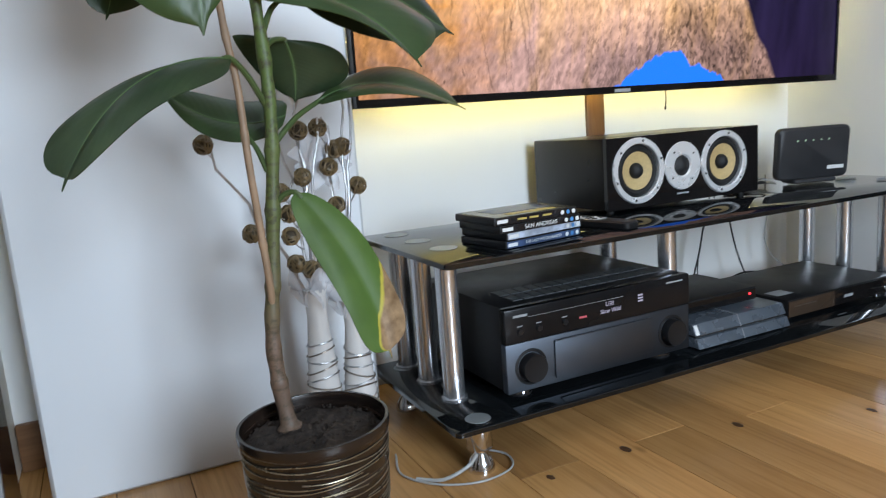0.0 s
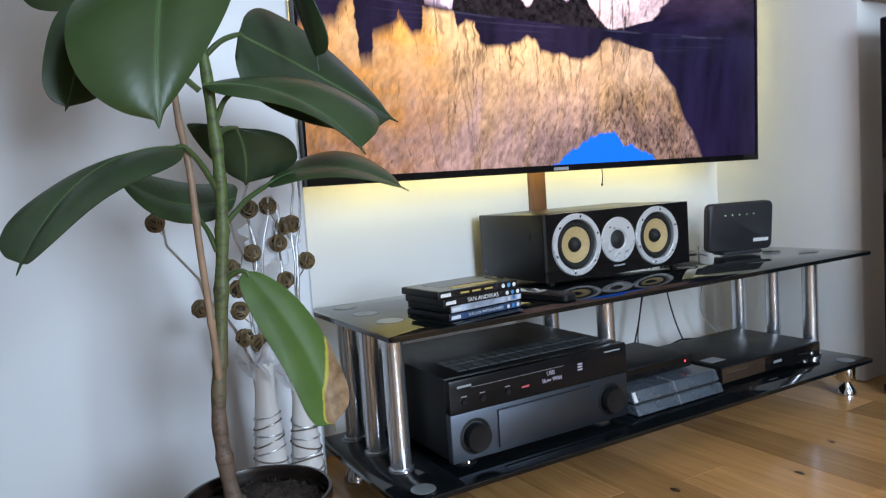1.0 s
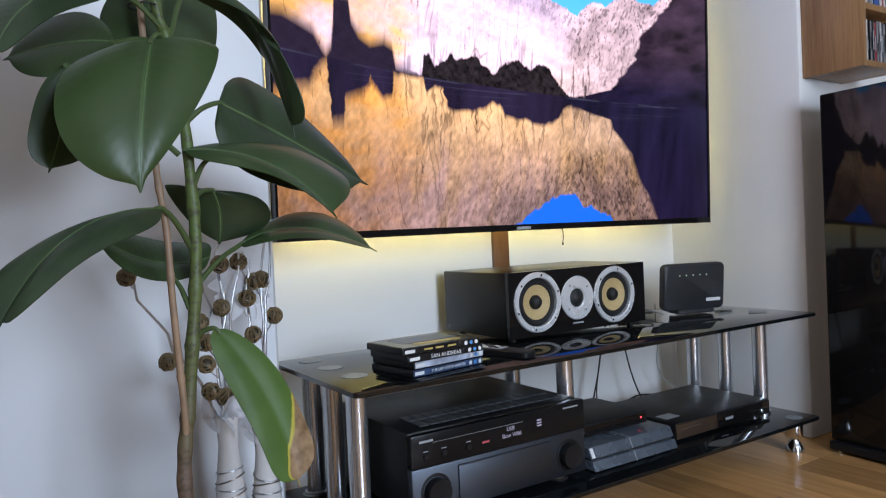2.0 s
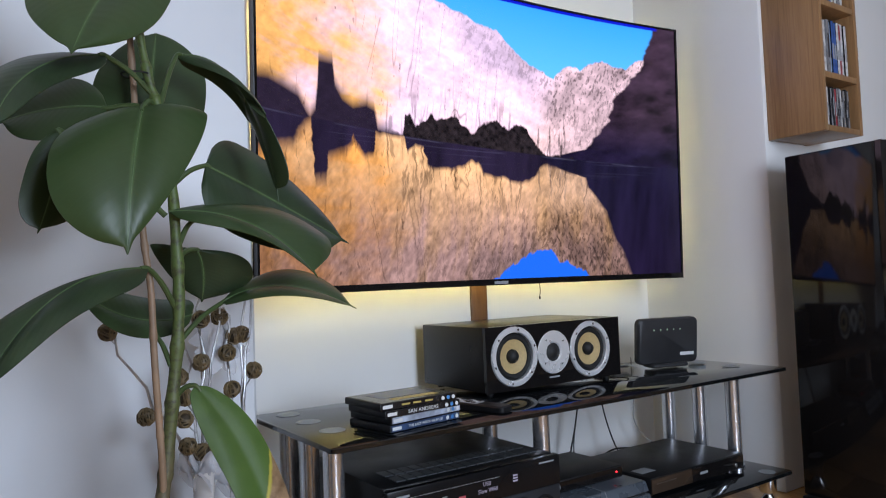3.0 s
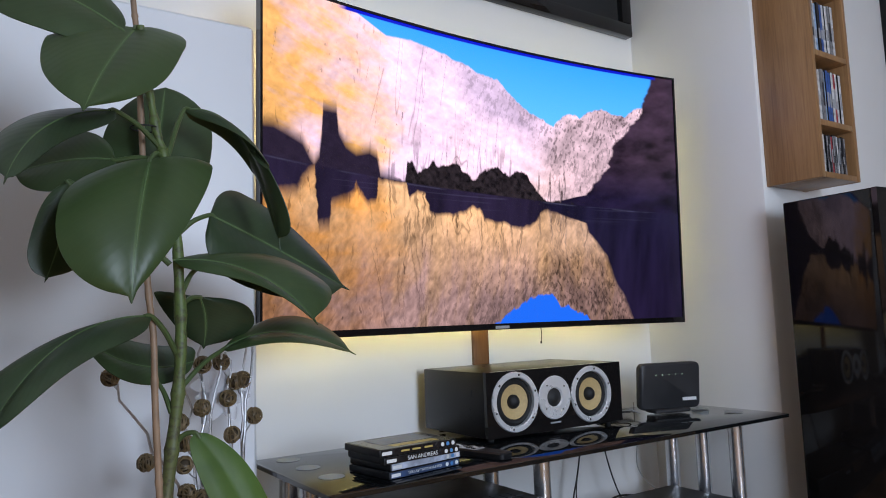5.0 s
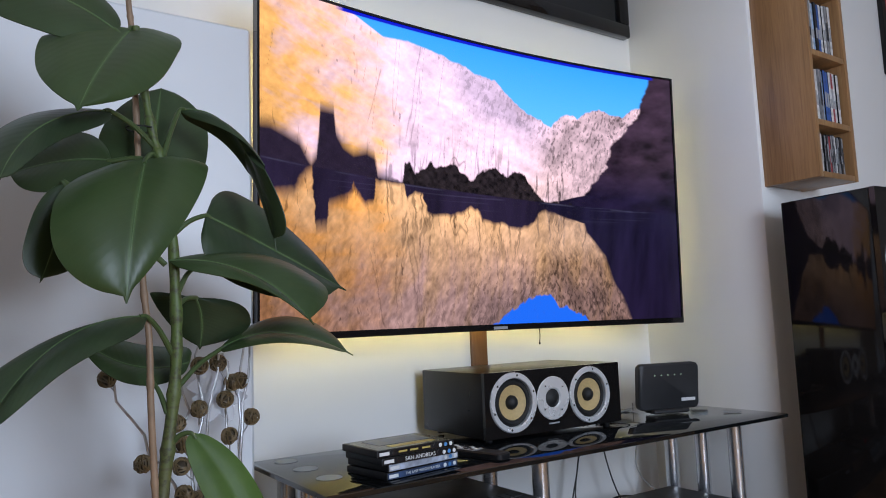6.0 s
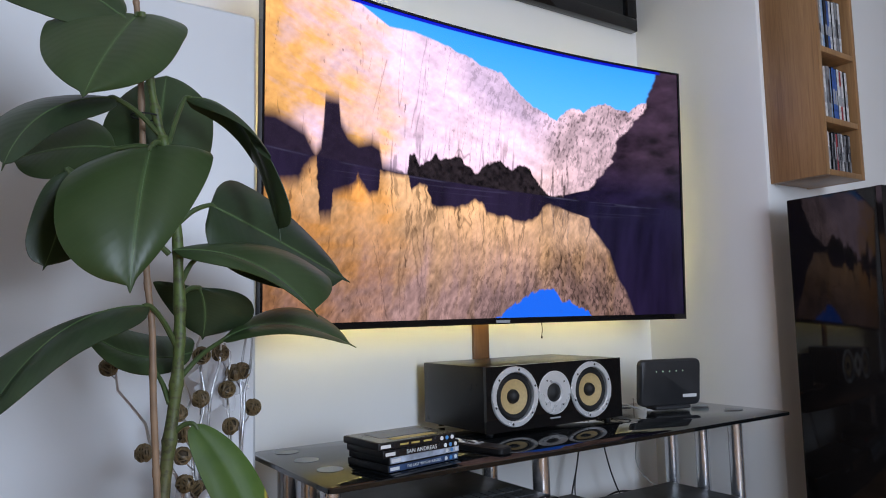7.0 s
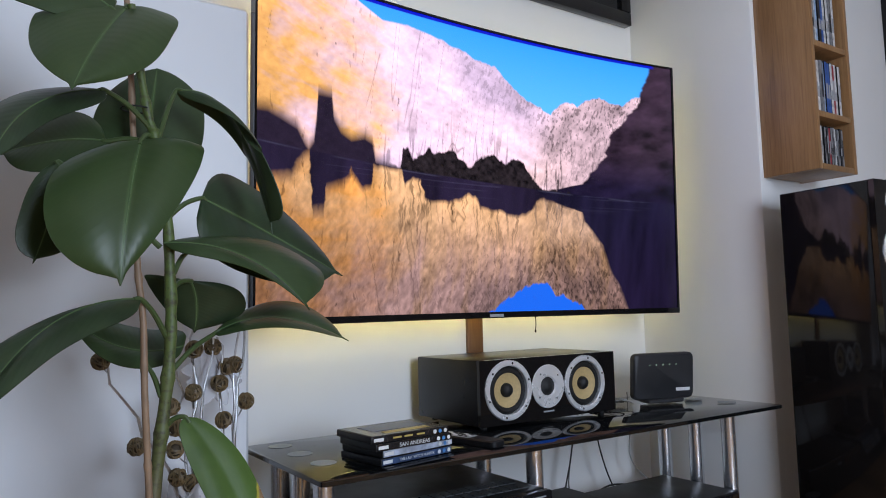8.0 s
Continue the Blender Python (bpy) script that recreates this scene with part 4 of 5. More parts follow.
BLUE_PRINT = wear("blue_print", (0.08, 0.25, 0.55), 0.4)
SLEEVE_BLACK = wear("sleeve_black", (0.012, 0.012, 0.014), 0.25, spread=0.5, scale=40)
SLEEVE_SILVER = wear("sleeve_silver", (0.40, 0.44, 0.52), 0.3, spread=0.5, scale=40)
SLEEVE_NAVY = wear("sleeve_navy", (0.035, 0.06, 0.13), 0.3, spread=0.6, scale=40)
SLEEVE_GOLD = wear("sleeve_gold", (0.055, 0.05, 0.035), 0.22, spread=0.9, scale=25)
GOLD_INK = wear("gold_ink", (0.5, 0.38, 0.10), 0.4)
film_case(0.4005, 9, 0.004, 0.01, (BLACK_PLASTIC, SLEEVE_NAVY, SLEEVE_BLACK), "THE LAST WITCH HUNTER", 0.0076, PRINT, "closed film case with a navy spine on the glass")
film_case(0.4156, 9, 0.008, 0.012, (BLACK_PLASTIC, SLEEVE_SILVER, SLEEVE_BLACK), "", 0.01, PRINT, "closed film case with a silver-blue spine")
film_case(0.4307, 5, -0.004, -0.002, (BLACK_PLASTIC, SLEEVE_BLACK, SLEEVE_BLACK), "SAN ANDREAS", 0.0115, PRINT, "closed black film case with white lettered spine")
film_case(0.4458, 4, -0.012, -0.002, (BLACK_PLASTIC, SLEEVE_BLACK, SLEEVE_GOLD), "", 0.0098, GOLD_INK, "closed film case with a dark golden cover")

SILVER_GREY = wear("silver_grey", (0.42, 0.43, 0.45), 0.35, 0.3)
rm = thing("remote_control", (-0.11, -0.09, 0.4), "slim silver and black remote control lying on glass", "remote control")
M = pose(-0.112, -0.095, 0.4003, 0, 0, -76)
part("body", slab(-0.095, 0.095, -0.022, 0.022, 0.0, 0.016, 0.012, 0.003, M), BLACK_PLASTIC, rm)
part("face_plate", slab(-0.09, 0.02, -0.018, 0.018, 0.0161, 0.0172, 0.008, 0.0003, M), SILVER_GREY, rm, "silver face plate")
for i in range(6):
    for j in range(3):
        part("key", box(-0.078 + i * 0.016, -0.069 + i * 0.016, -0.014 + j * 0.0105, -0.007 + j * 0.0105, 0.0172, 0.0186, 0.0006, M), RUBBER if (i + j) % 3 else PRINT, rm)


def router():
    r = thing("router", (0.748, 0.055, 0.4), "upright black broadband router with green status lights", "router")
    m = pose(0.748, 0.055, 0.411, 0, 0, -17) @ pose(0, 0, 0, 90 + 5, 0, 0)
    body = slab(-0.108, 0.108, 0.0, 0.142, -0.013, 0.013, 0.018, 0.005, m)
    part("body", body, ROUTER_PLASTIC, r)
    for k in range(5):
        part("status_light", lathe([(0.0022, 0.0), (0.0018, 0.0008), (0, 0.001)], m @ pose(-0.052 + 0.0235 * k, 0.107, 0.0131), 10), LED_GREEN, r)
    part("logo_bar", box(0.042, 0.092, 0.024, 0.034, 0.0131, 0.0137, 0, m), PRINT, r, "small white maker's mark")
    part("stand_foot", slab(-0.065, 0.065, -0.028, 0.035, 0.0002, 0.012, 0.01, 0.003, pose(0.748, 0.055, 0.4005, 0, 0, -17)), ROUTER_PLASTIC, r)
    return r


router()


def cable(points, radius, mat, label):
    return whole("cable", tube(spline(points, 9), radius, 7), mat, label, "cable", "cables of the stand")


BLK, PALE = "loose black cable hanging behind the stand", "thin pale grey cable behind the stand"
cable([(0.575, 0.25, 0.408), (0.562, 0.252, 0.33), (0.525, 0.24, 0.22), (0.50, 0.24, 0.13), (0.49, 0.2, 0.102)], 0.0026, CABLE, BLK)
cable([(0.59, 0.245, 0.408), (0.575, 0.25, 0.34), (0.54, 0.25, 0.24), (0.515, 0.24, 0.14), (0.51, 0.2, 0.102)], 0.002, CABLE, BLK)
cable([(0.655, 0.25, 0.408), (0.655, 0.25, 0.30), (0.672, 0.24, 0.2), (0.705, 0.235, 0.12), (0.72, 0.22, 0.102)], 0.0024, CABLE, BLK)
cable([(0.58, 0.22, 0.102), (0.63, 0.23, 0.112), (0.70, 0.235, 0.122), (0.78, 0.22, 0.114), (0.90, 0.2, 0.104)], 0.003, CABLE, BLK)
cable([(0.82, 0.26, 0.408), (0.83, 0.26, 0.3), (0.81, 0.25, 0.2), (0.86, 0.24, 0.13), (0.9, 0.2, 0.102)], 0.002, PALE_CABLE, PALE)
cable([(0.6, 0.22, 0.404), (0.62, 0.14, 0.405), (0.6, 0.08, 0.412), (0.545, 0.05, 0.42), (0.52, 0.1, 0.41), (0.57, 0.18, 0.404)], 0.0028, CABLE, "tangled dark lead lying on the glass top")
cable([(0.64, 0.2, 0.404), (0.66, 0.12, 0.404), (0.61, 0.05, 0.41), (0.57, 0.06, 0.425), (0.6, 0.13, 0.415), (0.66, 0.2, 0.404)], 0.0022, PALE_CABLE, "pale lead lying on the glass top")
# clear lead trailing on the floor by the front foot
cable([(-0.58, -0.05, 0.005), (-0.60, -0.13, 0.004), (-0.56, -0.2, 0.004), (-0.49, -0.235, 0.004), (-0.42, -0.22, 0.004), (-0.40, -0.17, 0.004), (-0.43, -0.12, 0.004)], 0.002, PALE_CABLE, "thin clear lead curled on the floor")
cable([(-0.585, -0.16, 0.004), (-0.545, -0.19, 0.004), (-0.50, -0.20, 0.02), (-0.475, -0.192, 0.034)], 0.0035, PALE_CABLE, "thin clear lead curled on the floor")

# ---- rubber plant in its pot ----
# ground point below the camera, by which the leaves are faced
CAMERA_SPOT, UP = Vector((-1.06, -1.4, 0)), Vector((0, 0, 1))
POT_X, POT_Y, POT_TOP = -0.815, -0.392, 0.262


def pot():
    p = thing("plant_pot", (POT_X, POT_Y, 0), "dark brown glazed pot ringed with pale lines", "plant pot")
    m = pose(POT_X, POT_Y, 0)
    part("pot_body", lathe([(0, 0), (0.078, 0), (0.082, 0.006), (0.094, 0.20), (0.0965, 0.244), (0.099, 0.248), (0.1, 0.256), (0.099, POT_TOP), (0.095, POT_TOP), (0.0935, 0.255), (0.092, 0.22), (0, 0.22)], m, 72), POT, p)
    rng = random.Random(4)
    for k in range(40):
        z = 0.012 + 0.0058 * k
        a0, span = rng.uniform(0, 6.28), rng.uniform(4.6, 6.2)
        ph = rng.uniform(0, 6)
        pts = []
        for i in range(56):
            a = a0 + span * i / 55
            zz = z + 0.0035 * math.sin(a * 1.0 + ph) + 0.0012 * math.sin(5 * a + ph * 2)
            zz = min(max(zz, 0.008), 0.243)
            r = 0.0822 + (zz - 0.006) * 0.0618 + 0.0004
            pts.append((POT_X + r * math.cos(a), POT_Y + r * math.sin(a), zz))
        part("glaze_line", tube(pts, 0.0009, 5), POT_LINE, p)
    bm = bmesh.new()
    rows = []
    for j in range(15):
        r = 0.0915 * j / 14
        row = []
        for i in range(48):
            a = 2 * math.pi * i / 48
            x, y = POT_X + r * math.cos(a), POT_Y + r * math.sin(a)
            row.append(bm.verts.new((x, y, 0.245 + 0.006 * noise.noise((x * 60, y * 60, 0)) + 0.004 * noise.noise((x * 150, y * 150, 3)) - 0.006 * (j / 14) ** 4)))
        rows.append(row)
    for a, b in zip(rows, rows[1:]):
        for i in range(48):
            bm.faces.new((a[i], a[(i + 1) % 48], b[(i + 1) % 48], b[i]))
    bmesh.ops.remove_doubles(bm, verts=rows[0], dist=0.0004)
    soil = part("soil", bm, SOIL, p, "dark crumbly potting soil")
    bm = bmesh.new()
    for k in range(420):
        r, a = 0.088 * math.sqrt(rng.random()), rng.uniform(0, 6.28)
        s = rng.uniform(0.0006, 0.0021)
        d = bmesh.ops.create_icosphere(bm, subdivisions=1, radius=s)["verts"]
        for v in d:
            v.co = v.co * rng.uniform(0.7, 1.2) + Vector((POT_X + r * math.cos(a), POT_Y + r * math.sin(a), 0.246))
    tagged(part("grit", bm, SOIL, soil), kind="stuff")
    return p


pot()
plant = thing("rubber_plant", (-0.838, -0.36, 0.245), "tall rubber plant with broad waxy green leaves", "potted plant")
STEM_LINE = [(-0.839, -0.362, 0.236), (-0.845, -0.36, 0.29), (-0.849, -0.36, 0.35), (-0.846, -0.36, 0.40), (-0.838, -0.36, 0.46), (-0.828, -0.36, 0.55), (-0.82, -0.36, 0.63), (-0.8175, -0.36, 0.70), (-0.82, -0.36, 0.77), (-0.8245, -0.36, 0.85), (-0.84, -0.36, 0.95), (-0.85, -0.36, 0.985), (-0.861, -0.36, 1.04), (-0.868, -0.36, 1.09), (-0.876, -0.36, 1.15)]
stem = part("stem", tube(spline(STEM_LINE, 14), lambda s: 0.0112 - 0.0062 * s + 0.0006 * math.sin(s * 95) + 0.0016 * max(0.0, math.sin(s * 61 + 2 * math.sin(s * 17))) ** 12 + (0.004 if s < 0.02 else 0), 16), STEM, plant, "knobbly green stem, brown at its foot")


def leaf(base, mid, tip, left, right, root, peaks=(0.4, 0.4), joint=None, mat=None, label="", arch=0.08, wave=0.03, drip=True, taper=((2.1, 0.62), (2.1, 0.62))):
    """A broad leaf whose spine runs from base through mid to tip. left, right: its rims where it is widest, at the shares 'peaks' of its
    length; root: where its stalk leaves the stem; arch: how far the halves bow outwards; drip: whether it ends in a thin point;
    taper: how full either side is towards the tip."""
    b, e, rims = Vector(base), Vector(tip), (Vector(left), Vector(right))
    ctrl = Vector(mid) * 2 - (b + e) / 2
    at = lambda t: b * (1 - t) ** 2 + ctrl * 2 * t * (1 - t) + e * t * t
    spread = [rim - at(peak) for rim, peak in zip(rims, peaks)]
    # upper face: the side turned to a point over the camera's spot
    toward = (CAMERA_SPOT + UP * 1.6 - (b + e) / 2).normalized()
    n, h = 44, 9
    bm = bmesh.new()
    uvl = bm.loops.layers.uv.new("UVMap")
    where = {}
    spine, top, low = [], [], []
    ph = hash_phase(base)
    end = 0.945 if drip else 1.0

    def breadth(t, peak, full):
        if t < peak:
            return max(0.0, 1 - (1 - t / peak) ** 2.5) ** 0.45 + 0.004
        body = max(0.0, 1 - min(1.0, (t - peak) / (end - peak)) ** full[0]) ** full[1]
        return max(body, 0.045 * (1 - t) / (1 - end) + 0.006 if drip and t > 0.9 else 0.006)

    for i in range(n + 1):
        t = i / n
        p = at(t)
        d = ((ctrl - b) * (1 - t) + (e - ctrl) * t).normalized()
        up = (spread[1] - spread[0]).cross(d).normalized()
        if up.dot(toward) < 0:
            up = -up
        spine.append(p + up * 0.0006)
        ra, rb = [], []
        for j in range(-h, h + 1):
            c = abs(j / h)
            k = 0 if j < 0 else 1
            w = breadth(t, peaks[k], taper[k])
            reach = spread[k].length * w
            lift = arch * math.sin(math.pi * c) + wave * math.sin(7 * t + ph + 2 * j / h) * c * c
            q = p + spread[k] * (w * c) + up * (lift * reach)
            va, vb = bm.verts.new(q + up * 0.0007), bm.verts.new(q - up * 0.0007)
            where[va] = where[vb] = (0.5 + j / h / 2, t)
            ra.append(va), rb.append(vb)
        top.append(ra), low.append(rb)
    m = 2 * h
    for i in range(n):
        for j in range(m):
            bm.faces.new((top[i][j], top[i][j + 1], top[i + 1][j + 1], top[i + 1][j]))
            bm.faces.new((low[i][j], low[i + 1][j], low[i + 1][j + 1], low[i][j + 1]))
        for k in (0, m):
            bm.faces.new((top[i][k], top[i + 1][k], low[i + 1][k], low[i][k]))
    for k in range(m):
        bm.faces.new((top[0][k], low[0][k], low[0][k + 1], top[0][k + 1]))
        bm.faces.new((top[n][k], top[n][k + 1], low[n][k + 1], low[n][k]))
    for f in bm.faces:
        for lp in f.loops:
            lp[uvl].uv = where[lp.vert]
    ob = part("leaf", bm, mat or LEAF, plant, label)
    if mat is not SICK_LEAF:
        part("midrib", tube(spine[:-2], lambda t: 0.0013 * (1 - t) + 0.0003, 6), RIB, ob)
    r, j = Vector(root), Vector(joint) if joint else b
    sag = Vector((0, 0, 0.006))
    run = [r, (r + j) / 2 + sag, j] + ([] if joint else [spine[2]])
    part("petiole", tube(spline(run, 6), lambda t: 0.0042 - 0.0012 * t, 8), PETIOLE, ob)
    return ob


def hash_phase(p):
    return (p[0] * 17.3 + p[1] * 29.1 + p[2] * 41.7) % 6.28


# broad leaf towards the camera
# all leaf points are set at assumed depths to fit the camera's view
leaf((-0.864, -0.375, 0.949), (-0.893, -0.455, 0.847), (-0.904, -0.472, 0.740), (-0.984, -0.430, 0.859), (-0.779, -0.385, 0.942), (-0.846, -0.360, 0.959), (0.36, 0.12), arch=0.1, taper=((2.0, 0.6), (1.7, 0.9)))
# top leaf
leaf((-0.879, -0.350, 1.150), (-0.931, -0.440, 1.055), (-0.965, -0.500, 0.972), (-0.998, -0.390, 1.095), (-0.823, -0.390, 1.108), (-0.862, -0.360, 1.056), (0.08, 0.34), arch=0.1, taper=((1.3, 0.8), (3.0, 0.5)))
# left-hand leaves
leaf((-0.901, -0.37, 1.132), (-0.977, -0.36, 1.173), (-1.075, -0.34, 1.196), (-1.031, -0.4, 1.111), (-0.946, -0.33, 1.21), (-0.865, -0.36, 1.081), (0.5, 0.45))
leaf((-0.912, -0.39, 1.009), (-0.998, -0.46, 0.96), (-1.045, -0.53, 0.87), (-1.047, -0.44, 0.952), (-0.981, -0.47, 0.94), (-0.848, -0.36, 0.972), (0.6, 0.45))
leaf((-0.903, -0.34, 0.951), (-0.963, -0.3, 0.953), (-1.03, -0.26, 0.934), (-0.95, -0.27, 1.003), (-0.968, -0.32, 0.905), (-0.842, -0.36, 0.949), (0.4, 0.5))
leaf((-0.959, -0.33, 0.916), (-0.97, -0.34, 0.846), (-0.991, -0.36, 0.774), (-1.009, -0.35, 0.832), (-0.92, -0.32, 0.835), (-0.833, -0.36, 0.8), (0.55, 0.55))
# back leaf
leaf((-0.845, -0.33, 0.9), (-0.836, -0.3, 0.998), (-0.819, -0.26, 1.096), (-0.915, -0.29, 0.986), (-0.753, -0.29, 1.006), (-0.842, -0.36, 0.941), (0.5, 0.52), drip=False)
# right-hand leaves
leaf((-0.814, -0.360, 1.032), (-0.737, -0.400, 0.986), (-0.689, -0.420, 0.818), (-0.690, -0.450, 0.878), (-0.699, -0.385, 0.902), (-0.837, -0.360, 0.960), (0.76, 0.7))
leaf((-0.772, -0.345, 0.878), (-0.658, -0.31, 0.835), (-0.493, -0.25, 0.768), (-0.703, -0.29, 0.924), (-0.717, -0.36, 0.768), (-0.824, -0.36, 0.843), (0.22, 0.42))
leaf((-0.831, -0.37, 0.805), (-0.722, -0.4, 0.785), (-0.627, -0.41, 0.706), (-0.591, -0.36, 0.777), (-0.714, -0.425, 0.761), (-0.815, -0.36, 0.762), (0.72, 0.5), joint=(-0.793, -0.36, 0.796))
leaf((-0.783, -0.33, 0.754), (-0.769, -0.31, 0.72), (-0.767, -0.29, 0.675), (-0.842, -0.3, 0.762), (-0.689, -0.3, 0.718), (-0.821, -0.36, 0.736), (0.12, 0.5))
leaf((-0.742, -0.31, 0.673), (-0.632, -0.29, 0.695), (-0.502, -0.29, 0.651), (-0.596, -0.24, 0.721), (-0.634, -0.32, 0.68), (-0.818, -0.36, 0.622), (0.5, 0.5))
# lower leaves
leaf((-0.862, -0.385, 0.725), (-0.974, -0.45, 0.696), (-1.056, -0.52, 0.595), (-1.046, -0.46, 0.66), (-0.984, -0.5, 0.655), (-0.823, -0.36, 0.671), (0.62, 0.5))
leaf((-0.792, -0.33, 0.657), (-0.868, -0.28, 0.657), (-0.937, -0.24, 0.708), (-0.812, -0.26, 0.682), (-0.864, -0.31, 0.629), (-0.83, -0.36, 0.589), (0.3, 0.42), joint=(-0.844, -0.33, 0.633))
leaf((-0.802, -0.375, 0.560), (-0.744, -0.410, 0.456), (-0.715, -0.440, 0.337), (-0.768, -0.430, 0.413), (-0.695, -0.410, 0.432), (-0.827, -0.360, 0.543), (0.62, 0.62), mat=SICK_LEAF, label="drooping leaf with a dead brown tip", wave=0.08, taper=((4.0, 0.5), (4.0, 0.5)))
whole("bamboo_cane", tube(spline([(-0.835, -0.335, 0.258), (-0.840, -0.345, 0.343), (-0.846, -0.370, 0.444), (-0.850, -0.375, 0.506), (-0.856, -0.380, 0.603), (-0.858, -0.375, 0.698), (-0.864, -0.360, 0.785), (-0.869, -0.340, 0.993), (-0.876, -0.335, 1.139), (-0.881, -0.335, 1.190), (-0.885, -0.335, 1.241)], 14), lambda s: 0.0052 - 0.001 * s + (0.0008 if (s * 7) % 1 < 0.06 else 0), 10), CANE, "thin brown bamboo cane propping the plant", "plant cane")
tie = whole("plant_tie", tube([(-0.866 + 0.02 * math.cos(a), -0.35 + 0.02 * math.sin(a), 1.0) for a in np.linspace(0, 6.28, 20)[:-1]], 0.0012, 6, closed=True), RUBBER, "dark loop tying stem to cane", "plant tie")

# ---- two wire-bound vases with silver twigs and rattan balls ----


def vase(x, y, top, rb):
    v = thing("vase", (x, y, 0), "tall slim white vase bound with wire", "vase", "pair of vases")
    m = pose(x, y, 0)
    part("body", lathe([(0, 0), (rb, 0), (rb * 1.05, 0.01), (rb * 0.95, top * 0.3), (rb * 0.72, top * 0.62), (rb * 0.5, top * 0.85), (rb * 0.55, top * 0.97), (rb * 0.62, top), (rb * 0.5, top), (rb * 0.4, top * 0.9), (0, top * 0.88)], m, 36), VASE, v)
    rng = random.Random(int(x * 1000))
    for k in range(9):
        z0 = top * (0.36 + 0.045 * k)
        tilt, ph = rng.uniform(-0.012, 0.012), rng.uniform(0, 6)
        pts = []
        for i in range(28):
            a = 2 * math.pi * i / 28
            z = z0 + tilt * math.sin(a + ph)
            s = z / top
            r = rb * float(np.interp(s, [0, 0.3, 0.62, 0.85, 1], [1.05, 0.95, 0.72, 0.5, 0.62])) + 0.0012
            pts.append((x + r * math.cos(a), y + r * math.sin(a), z))
        part("wire_turn", tube(pts, 0.0016, 5, closed=True), WIRE if k % 2 else SILVER, v)
    # gathered organza at the neck
    for j in range(2):
        bm = bmesh.new()
        rows = []
        for k in range(6):
            row = []
            for i in range(40):
                a = 2 * math.pi * i / 40
                r = 0.012 + 0.010 * k * (0.6 + 0.5 * math.sin(3 * a + j)) * (0.8 if k < 4 else 0.65) + 0.003 * math.sin(9 * a + k)
                row.append(bm.verts.new((x + r * math.cos(a), y + r * math.sin(a), top - 0.015 + 0.012 * k * (0.3 + 0.7 * math.cos(2 * a + j) ** 2) - 0.004 * k * k * 0.4 * j)))
            rows.append(row)
        for a, b in zip(rows, rows[1:]):
            for i in range(40):
                bm.faces.new((a[i], a[(i + 1) % 40], b[(i + 1) % 40], b[i]))
        part("organza_bow", bm, TULLE, v, "sheer white ribbon")
    return v


vase(-0.705, -0.05, 0.36, 0.036)
vase(-0.640, -0.06, 0.33, 0.036)


def rattan_ball(parent, at, r, seed):
    rng = random.Random(seed)
    core = bmesh.new()
    bmesh.ops.create_icosphere(core, subdivisions=2, radius=r * 0.8, matrix=Matrix.Translation(at))
    ball = part("rattan_ball", core, RATTAN_CORE, parent, "small woven rattan ball")
    bm = bmesh.new()
    for k in range(13):
        q = Euler((rng.uniform(0, 3.14), rng.uniform(0, 3.14), rng.uniform(0, 3.14))).to_matrix()
        rr, off = r * rng.uniform(0.90, 1.0), rng.uniform(-0.45, 0.45) * r
        ring = math.sqrt(max(rr * rr - off * off, 1e-6))
        tube([Vector(at) + q @ Vector((ring * math.cos(2 * math.pi * i / 22), ring * math.sin(2 * math.pi * i / 22), off)) for i in range(22)], 0.0017, 4, bm, True)
    part("weave", bm, RATTAN, ball)


def twig_spray(x, y, z, tops, balls, seed):
    """Silver foil twigs out of a vase's neck, hung with rattan balls."""
    t = thing("twig_spray", (x, y, z), "silver decorative twigs hung with woven rattan balls", "dried arrangement", "vase arrangements")
    rng = random.Random(seed)
    for p in tops:
        a, e = Vector((x, y, z - 0.03)), Vector(p)
        pts = [a + (e - a) * k / 9 + Vector((rng.uniform(-1, 1), rng.uniform(-1, 1), 0)) * 0.003 * min(k, 3) for k in range(10)]
        part("twig", tube(pts, lambda s: 0.0034 - 0.0014 * s, 6), SILVER, t)
    for k, p in enumerate(balls):
        rattan_ball(t, Vector(p), 0.0158, seed * 50 + k)
        root, best = Vector((x, y, z - 0.03)), None
        for q in tops:
            way = Vector(q) - root
            share = min(0.97, max(0.05, (Vector(p) - Vector((0, 0, 0.03)) - root).dot(way) / way.length_squared))
            foot = root + way * share
            if best is None or (foot - Vector(p)).length < (best - Vector(p)).length:
                best = foot
        part("ball_stalk", tube(spline([best, (best + Vector(p)) / 2 - Vector((0, 0, 0.004)), p], 6), 0.0014, 5), SILVER, t)
    return t


twig_spray(-0.705, -0.05, 0.36, [(-0.70, -0.03, 0.70), (-0.675, -0.06, 0.66), (-0.857, -0.048, 0.618), (-0.73, -0.02, 0.62)],
           [(-0.863, -0.05, 0.627), (-0.803, -0.05, 0.472), (-0.737, -0.05, 0.459), (-0.734, -0.06, 0.411), (-0.705, -0.05, 0.559), (-0.742, -0.04, 0.535), (-0.709, -0.06, 0.397), (-0.704, -0.05, 0.639), (-0.735, -0.05, 0.498)], 1)
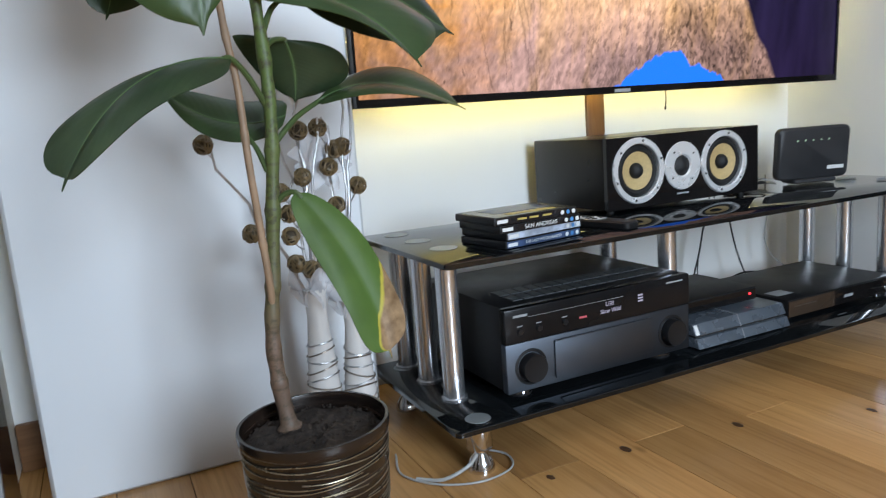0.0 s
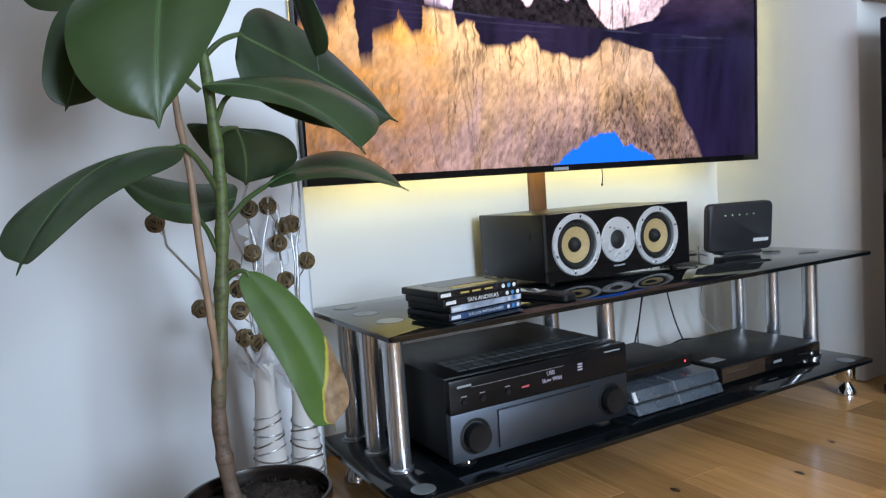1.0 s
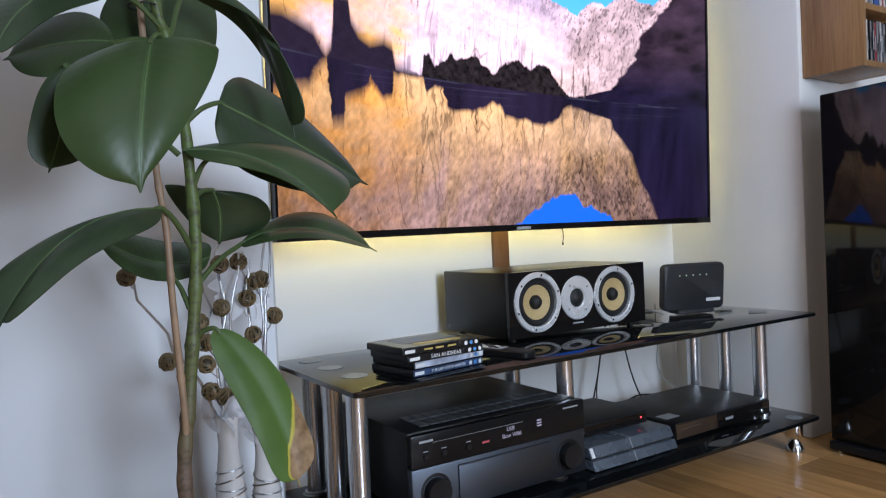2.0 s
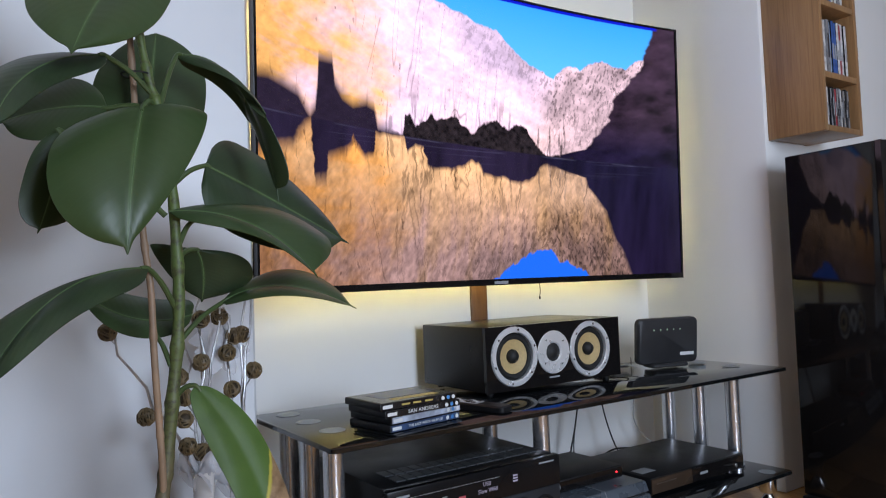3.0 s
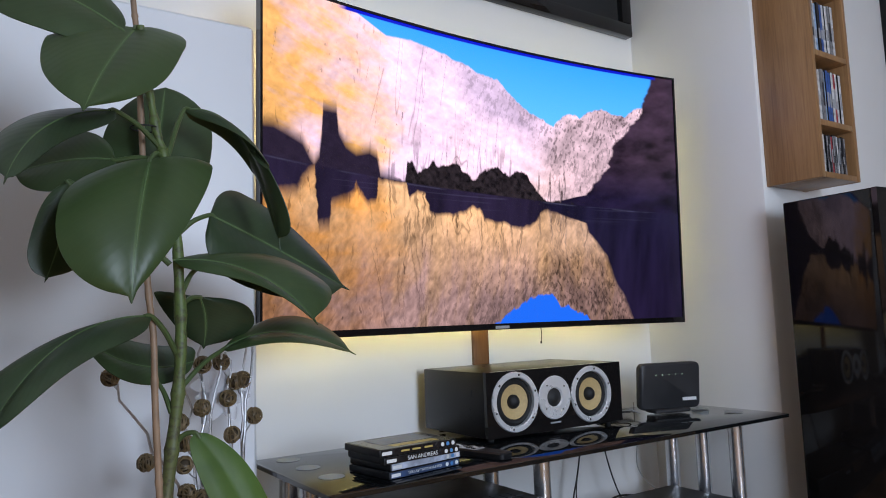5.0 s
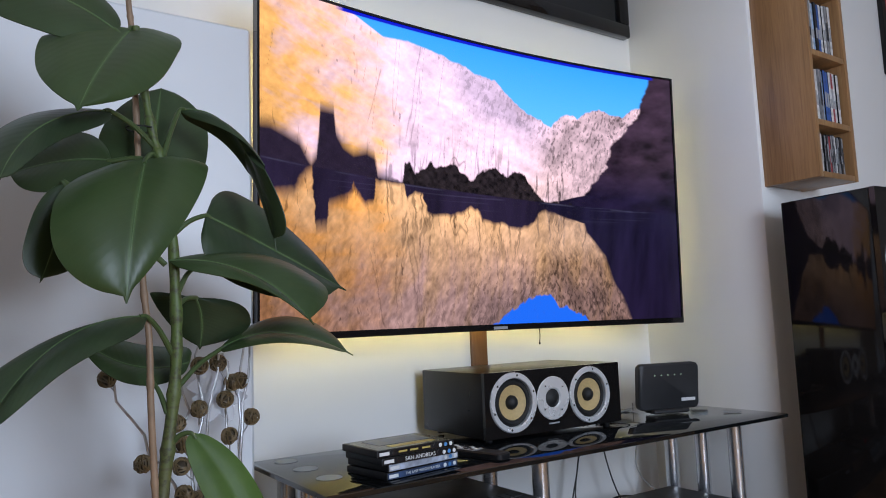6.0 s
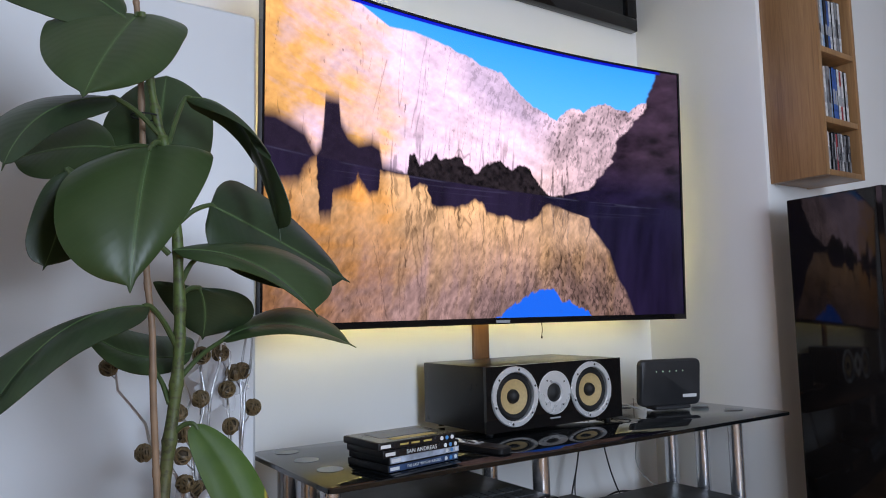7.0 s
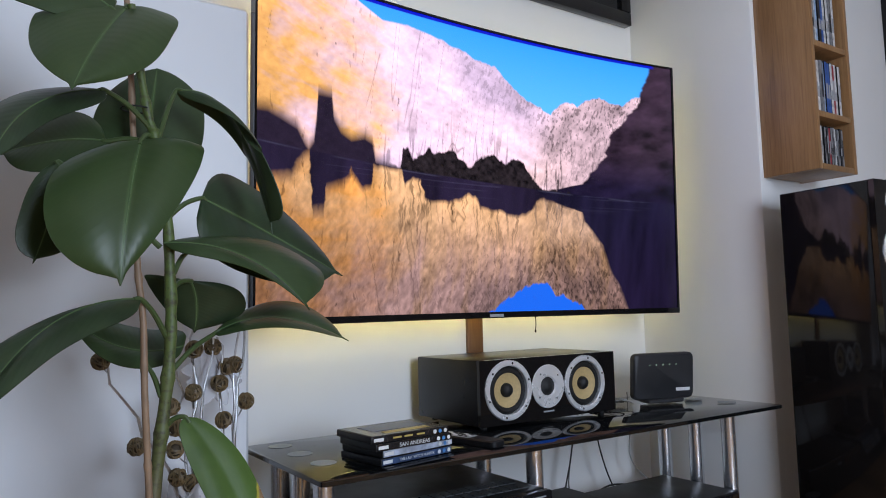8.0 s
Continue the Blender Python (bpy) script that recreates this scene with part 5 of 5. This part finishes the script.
twig_spray(-0.640, -0.06, 0.33, [(-0.625, -0.05, 0.72), (-0.61, -0.05, 0.70), (-0.66, -0.05, 0.66)],
           [(-0.669, -0.05, 0.642), (-0.628, -0.05, 0.606), (-0.641, -0.045, 0.603), (-0.648, -0.05, 0.503), (-0.656, -0.05, 0.573), (-0.606, -0.05, 0.535), (-0.68, -0.05, 0.40), (-0.655, -0.05, 0.40)], 2)
for k, (x, z) in enumerate(((-0.672, 0.60), (-0.66, 0.575))):
    fl = thing("bead_flower", (x, -0.03, z), "clear sheer flower among the silver twigs", "artificial flower", "clear flowers")
    for i in range(6):
        a = 2 * math.pi * i / 6 + k
        bm = bmesh.new()
        rows = []
        for s in range(7):
            r, w = 0.052 * s / 6, 0.015 * math.sin(math.pi * (0.1 + 0.85 * s / 6))
            c, sn = math.cos(a), math.sin(a)
            rows.append([bm.verts.new((x + r * c - j * w * sn, -0.03 - 0.006 * s / 6 * (i % 2), z + r * sn + j * w * c)) for j in (-1, 0, 1)])
        for p, q in zip(rows, rows[1:]):
            for j in range(2):
                bm.faces.new((p[j], p[j + 1], q[j + 1], q[j]))
        petal = part("petal", bm, TULLE, fl, "sheer clear petal")

# ---- oak media cabinet on the chimney breast ----


def oak_cabinet():
    x0, x1, y0, y1, z0, z1, t = 1.036, 1.262, -0.335, BREAST_Y - 0.0005, 1.096, 2.05, 0.018
    c = thing("wall_cabinet", ((x0 + x1) / 2, y1, z0), "narrow open oak media cabinet hung on the wall", "cabinet")
    part("side_panel", box(x0, x0 + t, y0, y1, z0, z1, 0.0015), OAK_CABINET, c)
    part("side_panel", box(x1 - t, x1, y0, y1, z0, z1, 0.0015), OAK_CABINET, c)
    part("back_panel", box(x0 + t + 0.0005, x1 - t - 0.0005, y1 - 0.008, y1 - 0.0005, z0 + t, z1 - t), OAK_CABINET, c)
    zs = (z0, 1.258, 1.478, 1.70, 1.90, z1 - t)
    for z in zs:
        part("shelf", box(x0 + t + 0.0003, x1 - t - 0.0003, y0 + 0.001, y1 - 0.0085, z, z + t, 0.001), OAK_CABINET, c)
    return c, zs, x0 + t, x1 - t, y0


cab, levels, CX0, CX1, CY = oak_cabinet()
SPINES = [wear("spine_%s" % n, c, 0.35, spread=0.5, scale=50) for n, c in (("white", (0.6, 0.6, 0.6)), ("pale_blue", (0.3, 0.42, 0.6)), ("blue", (0.04, 0.1, 0.33)), ("grey", (0.22, 0.22, 0.23)), ("black", (0.02, 0.02, 0.025)), ("red", (0.3, 0.03, 0.04)))]
rng = random.Random(8)
for lv, (tall, wide, tones) in enumerate(((0.125, 0.0105, (3, 3, 0, 4, 3, 4, 3, 5)), (0.172, 0.0145, (0, 0, 0, 3, 1, 2, 2, 0, 5)), (0.172, 0.0145, (0, 3, 0, 1, 4, 2, 0)), (0.16, 0.0145, (0, 2, 4, 3, 1)))):
    x, z = CX0 + 0.006, levels[lv] + 0.0185
    k = 0
    while x + wide < CX1 - 0.02:
        h = tall * rng.uniform(0.96, 1.0)
        tone = SPINES[tones[k % len(tones)]]
        fc = thing("disc_case", (x + wide / 2, CY + 0.06, z), "upright disc case on the oak shelf", "disc case", "disc cases on the shelves")
        dy = rng.uniform(0.012, 0.02)
        part("shell", box(x, x + wide - 0.0008, CY + dy + 0.0007, CY + 0.14, z, z + h, 0.001), BLACK_PLASTIC if rng.random() < 0.5 else tone, fc)
        part("spine_sleeve", box(x + 0.0008, x + wide - 0.0016, CY + dy - 0.0003, CY + dy + 0.0006, z + 0.003, z + h - 0.003), tone, fc)
        part("spine_mark", box(x + 0.002, x + wide - 0.003, CY + dy - 0.0008, CY + dy - 0.0004, z + h * 0.3, z + h * rng.uniform(0.45, 0.75)), GREY_PRINT if tones[k % len(tones)] != 3 else SPINES[4], fc)
        x, k = x + wide, k + 1
wp = thing("wall_picture", (2.1, BREAST_Y, 1.62), "dark framed picture hung on the wall", "picture frame")
part("frame", box(1.934, 2.4, BREAST_Y - 0.02, BREAST_Y - 0.0005, 1.62, 2.1, 0.003), BLACK_PLASTIC, wp)
part("print", box(1.96, 2.37, BREAST_Y - 0.0215, BREAST_Y - 0.0203, 1.65, 2.07), SPINES[5], wp, "dark red print")

# ---- oak floor, board by board ----
PLANK_W = 0.13
whole("subfloor", box(LEFT_X, RIGHT_X, BACK_Y, WALL_Y, -0.06, -0.0125), RUBBER, "dark underlay beneath the boards", "floor", kind="structure")
floor = thing("floor", (0, 0, 0), "honey-coloured knotty oak floorboards with a satin sheen", "floor", kind="structure")
rng = random.Random(17)
sizes = {}
count = 0
rest_boards = bmesh.new()
cols = int((RIGHT_X - LEFT_X) / PLANK_W) + 2
for i in range(cols):
    x0 = -3.025 + i * PLANK_W
    x1 = min(x0 + PLANK_W - 0.0014, RIGHT_X)
    x0 = max(x0, LEFT_X)
    if x1 - x0 < 0.01:
        continue
    y = -0.297 if i == 24 else WALL_Y - rng.choice((0.3, 0.6, 0.9, 1.2))
    top = WALL_Y
    while top > BACK_Y + 0.01:
        y = max(y, BACK_Y)
        ln = round(top - y - 0.0012, 4)
        near = -1.5 < x0 < 2.0 and top > -2.2
        if near:
            key = (round(x1 - x0, 4), ln)
            if key not in sizes:
                bm = box(-key[0] / 2, key[0] / 2, -ln / 2, ln / 2, -0.012, 0.0, 0.0006, seg=1)
                me = bpy.data.meshes.new("floorboard")
                bm.to_mesh(me)
                bm.free()
                me.materials.append(OAK_FLOOR)
                sizes[key] = me
            b = new("floorboard", sizes[key])
            b.parent = floor
            b.location = ((x0 + x1) / 2, (top + y) / 2, rng.uniform(-0.0003, 0.0))
        else:
            box(x0, x1, y, top - 0.0012, -0.012, -0.0001, bm=rest_boards)
        top, y = y, y - rng.choice((0.6, 0.9, 1.2, 1.5))
tagged(part("far_boards", rest_boards, OAK_FLOOR, floor, smooth=False), kind="stuff")

KNOT = wear("wood_knot", (0.085, 0.042, 0.02), 0.4, spread=0.5, scale=120)
for x, y, r in ((-0.2, -0.274, 0.011), (-0.378, -0.284, 0.008), (0.048, -0.318, 0.010), (0.31, -0.42, 0.009), (0.52, -0.36, 0.007), (-0.12, -0.62, 0.009), (0.78, -0.5, 0.010)):
    bm = lathe([(r, 0.0002), (r * 0.9, 0.0005), (r * 0.5, 0.0004), (0, 0.0003)], pose(x, y, 0) @ Matrix.Diagonal((0.8, 1.25, 1, 1)), 18)
    for v in bm.verts:
        v.co += Vector((noise.noise(v.co * 220), noise.noise(v.co * 260 + Vector((5, 0, 0))), 0)) * r * 0.25 * Vector((1, 1, 0)).length / 1.41
    part("knot", bm, KNOT, floor, "dark knot in the board")
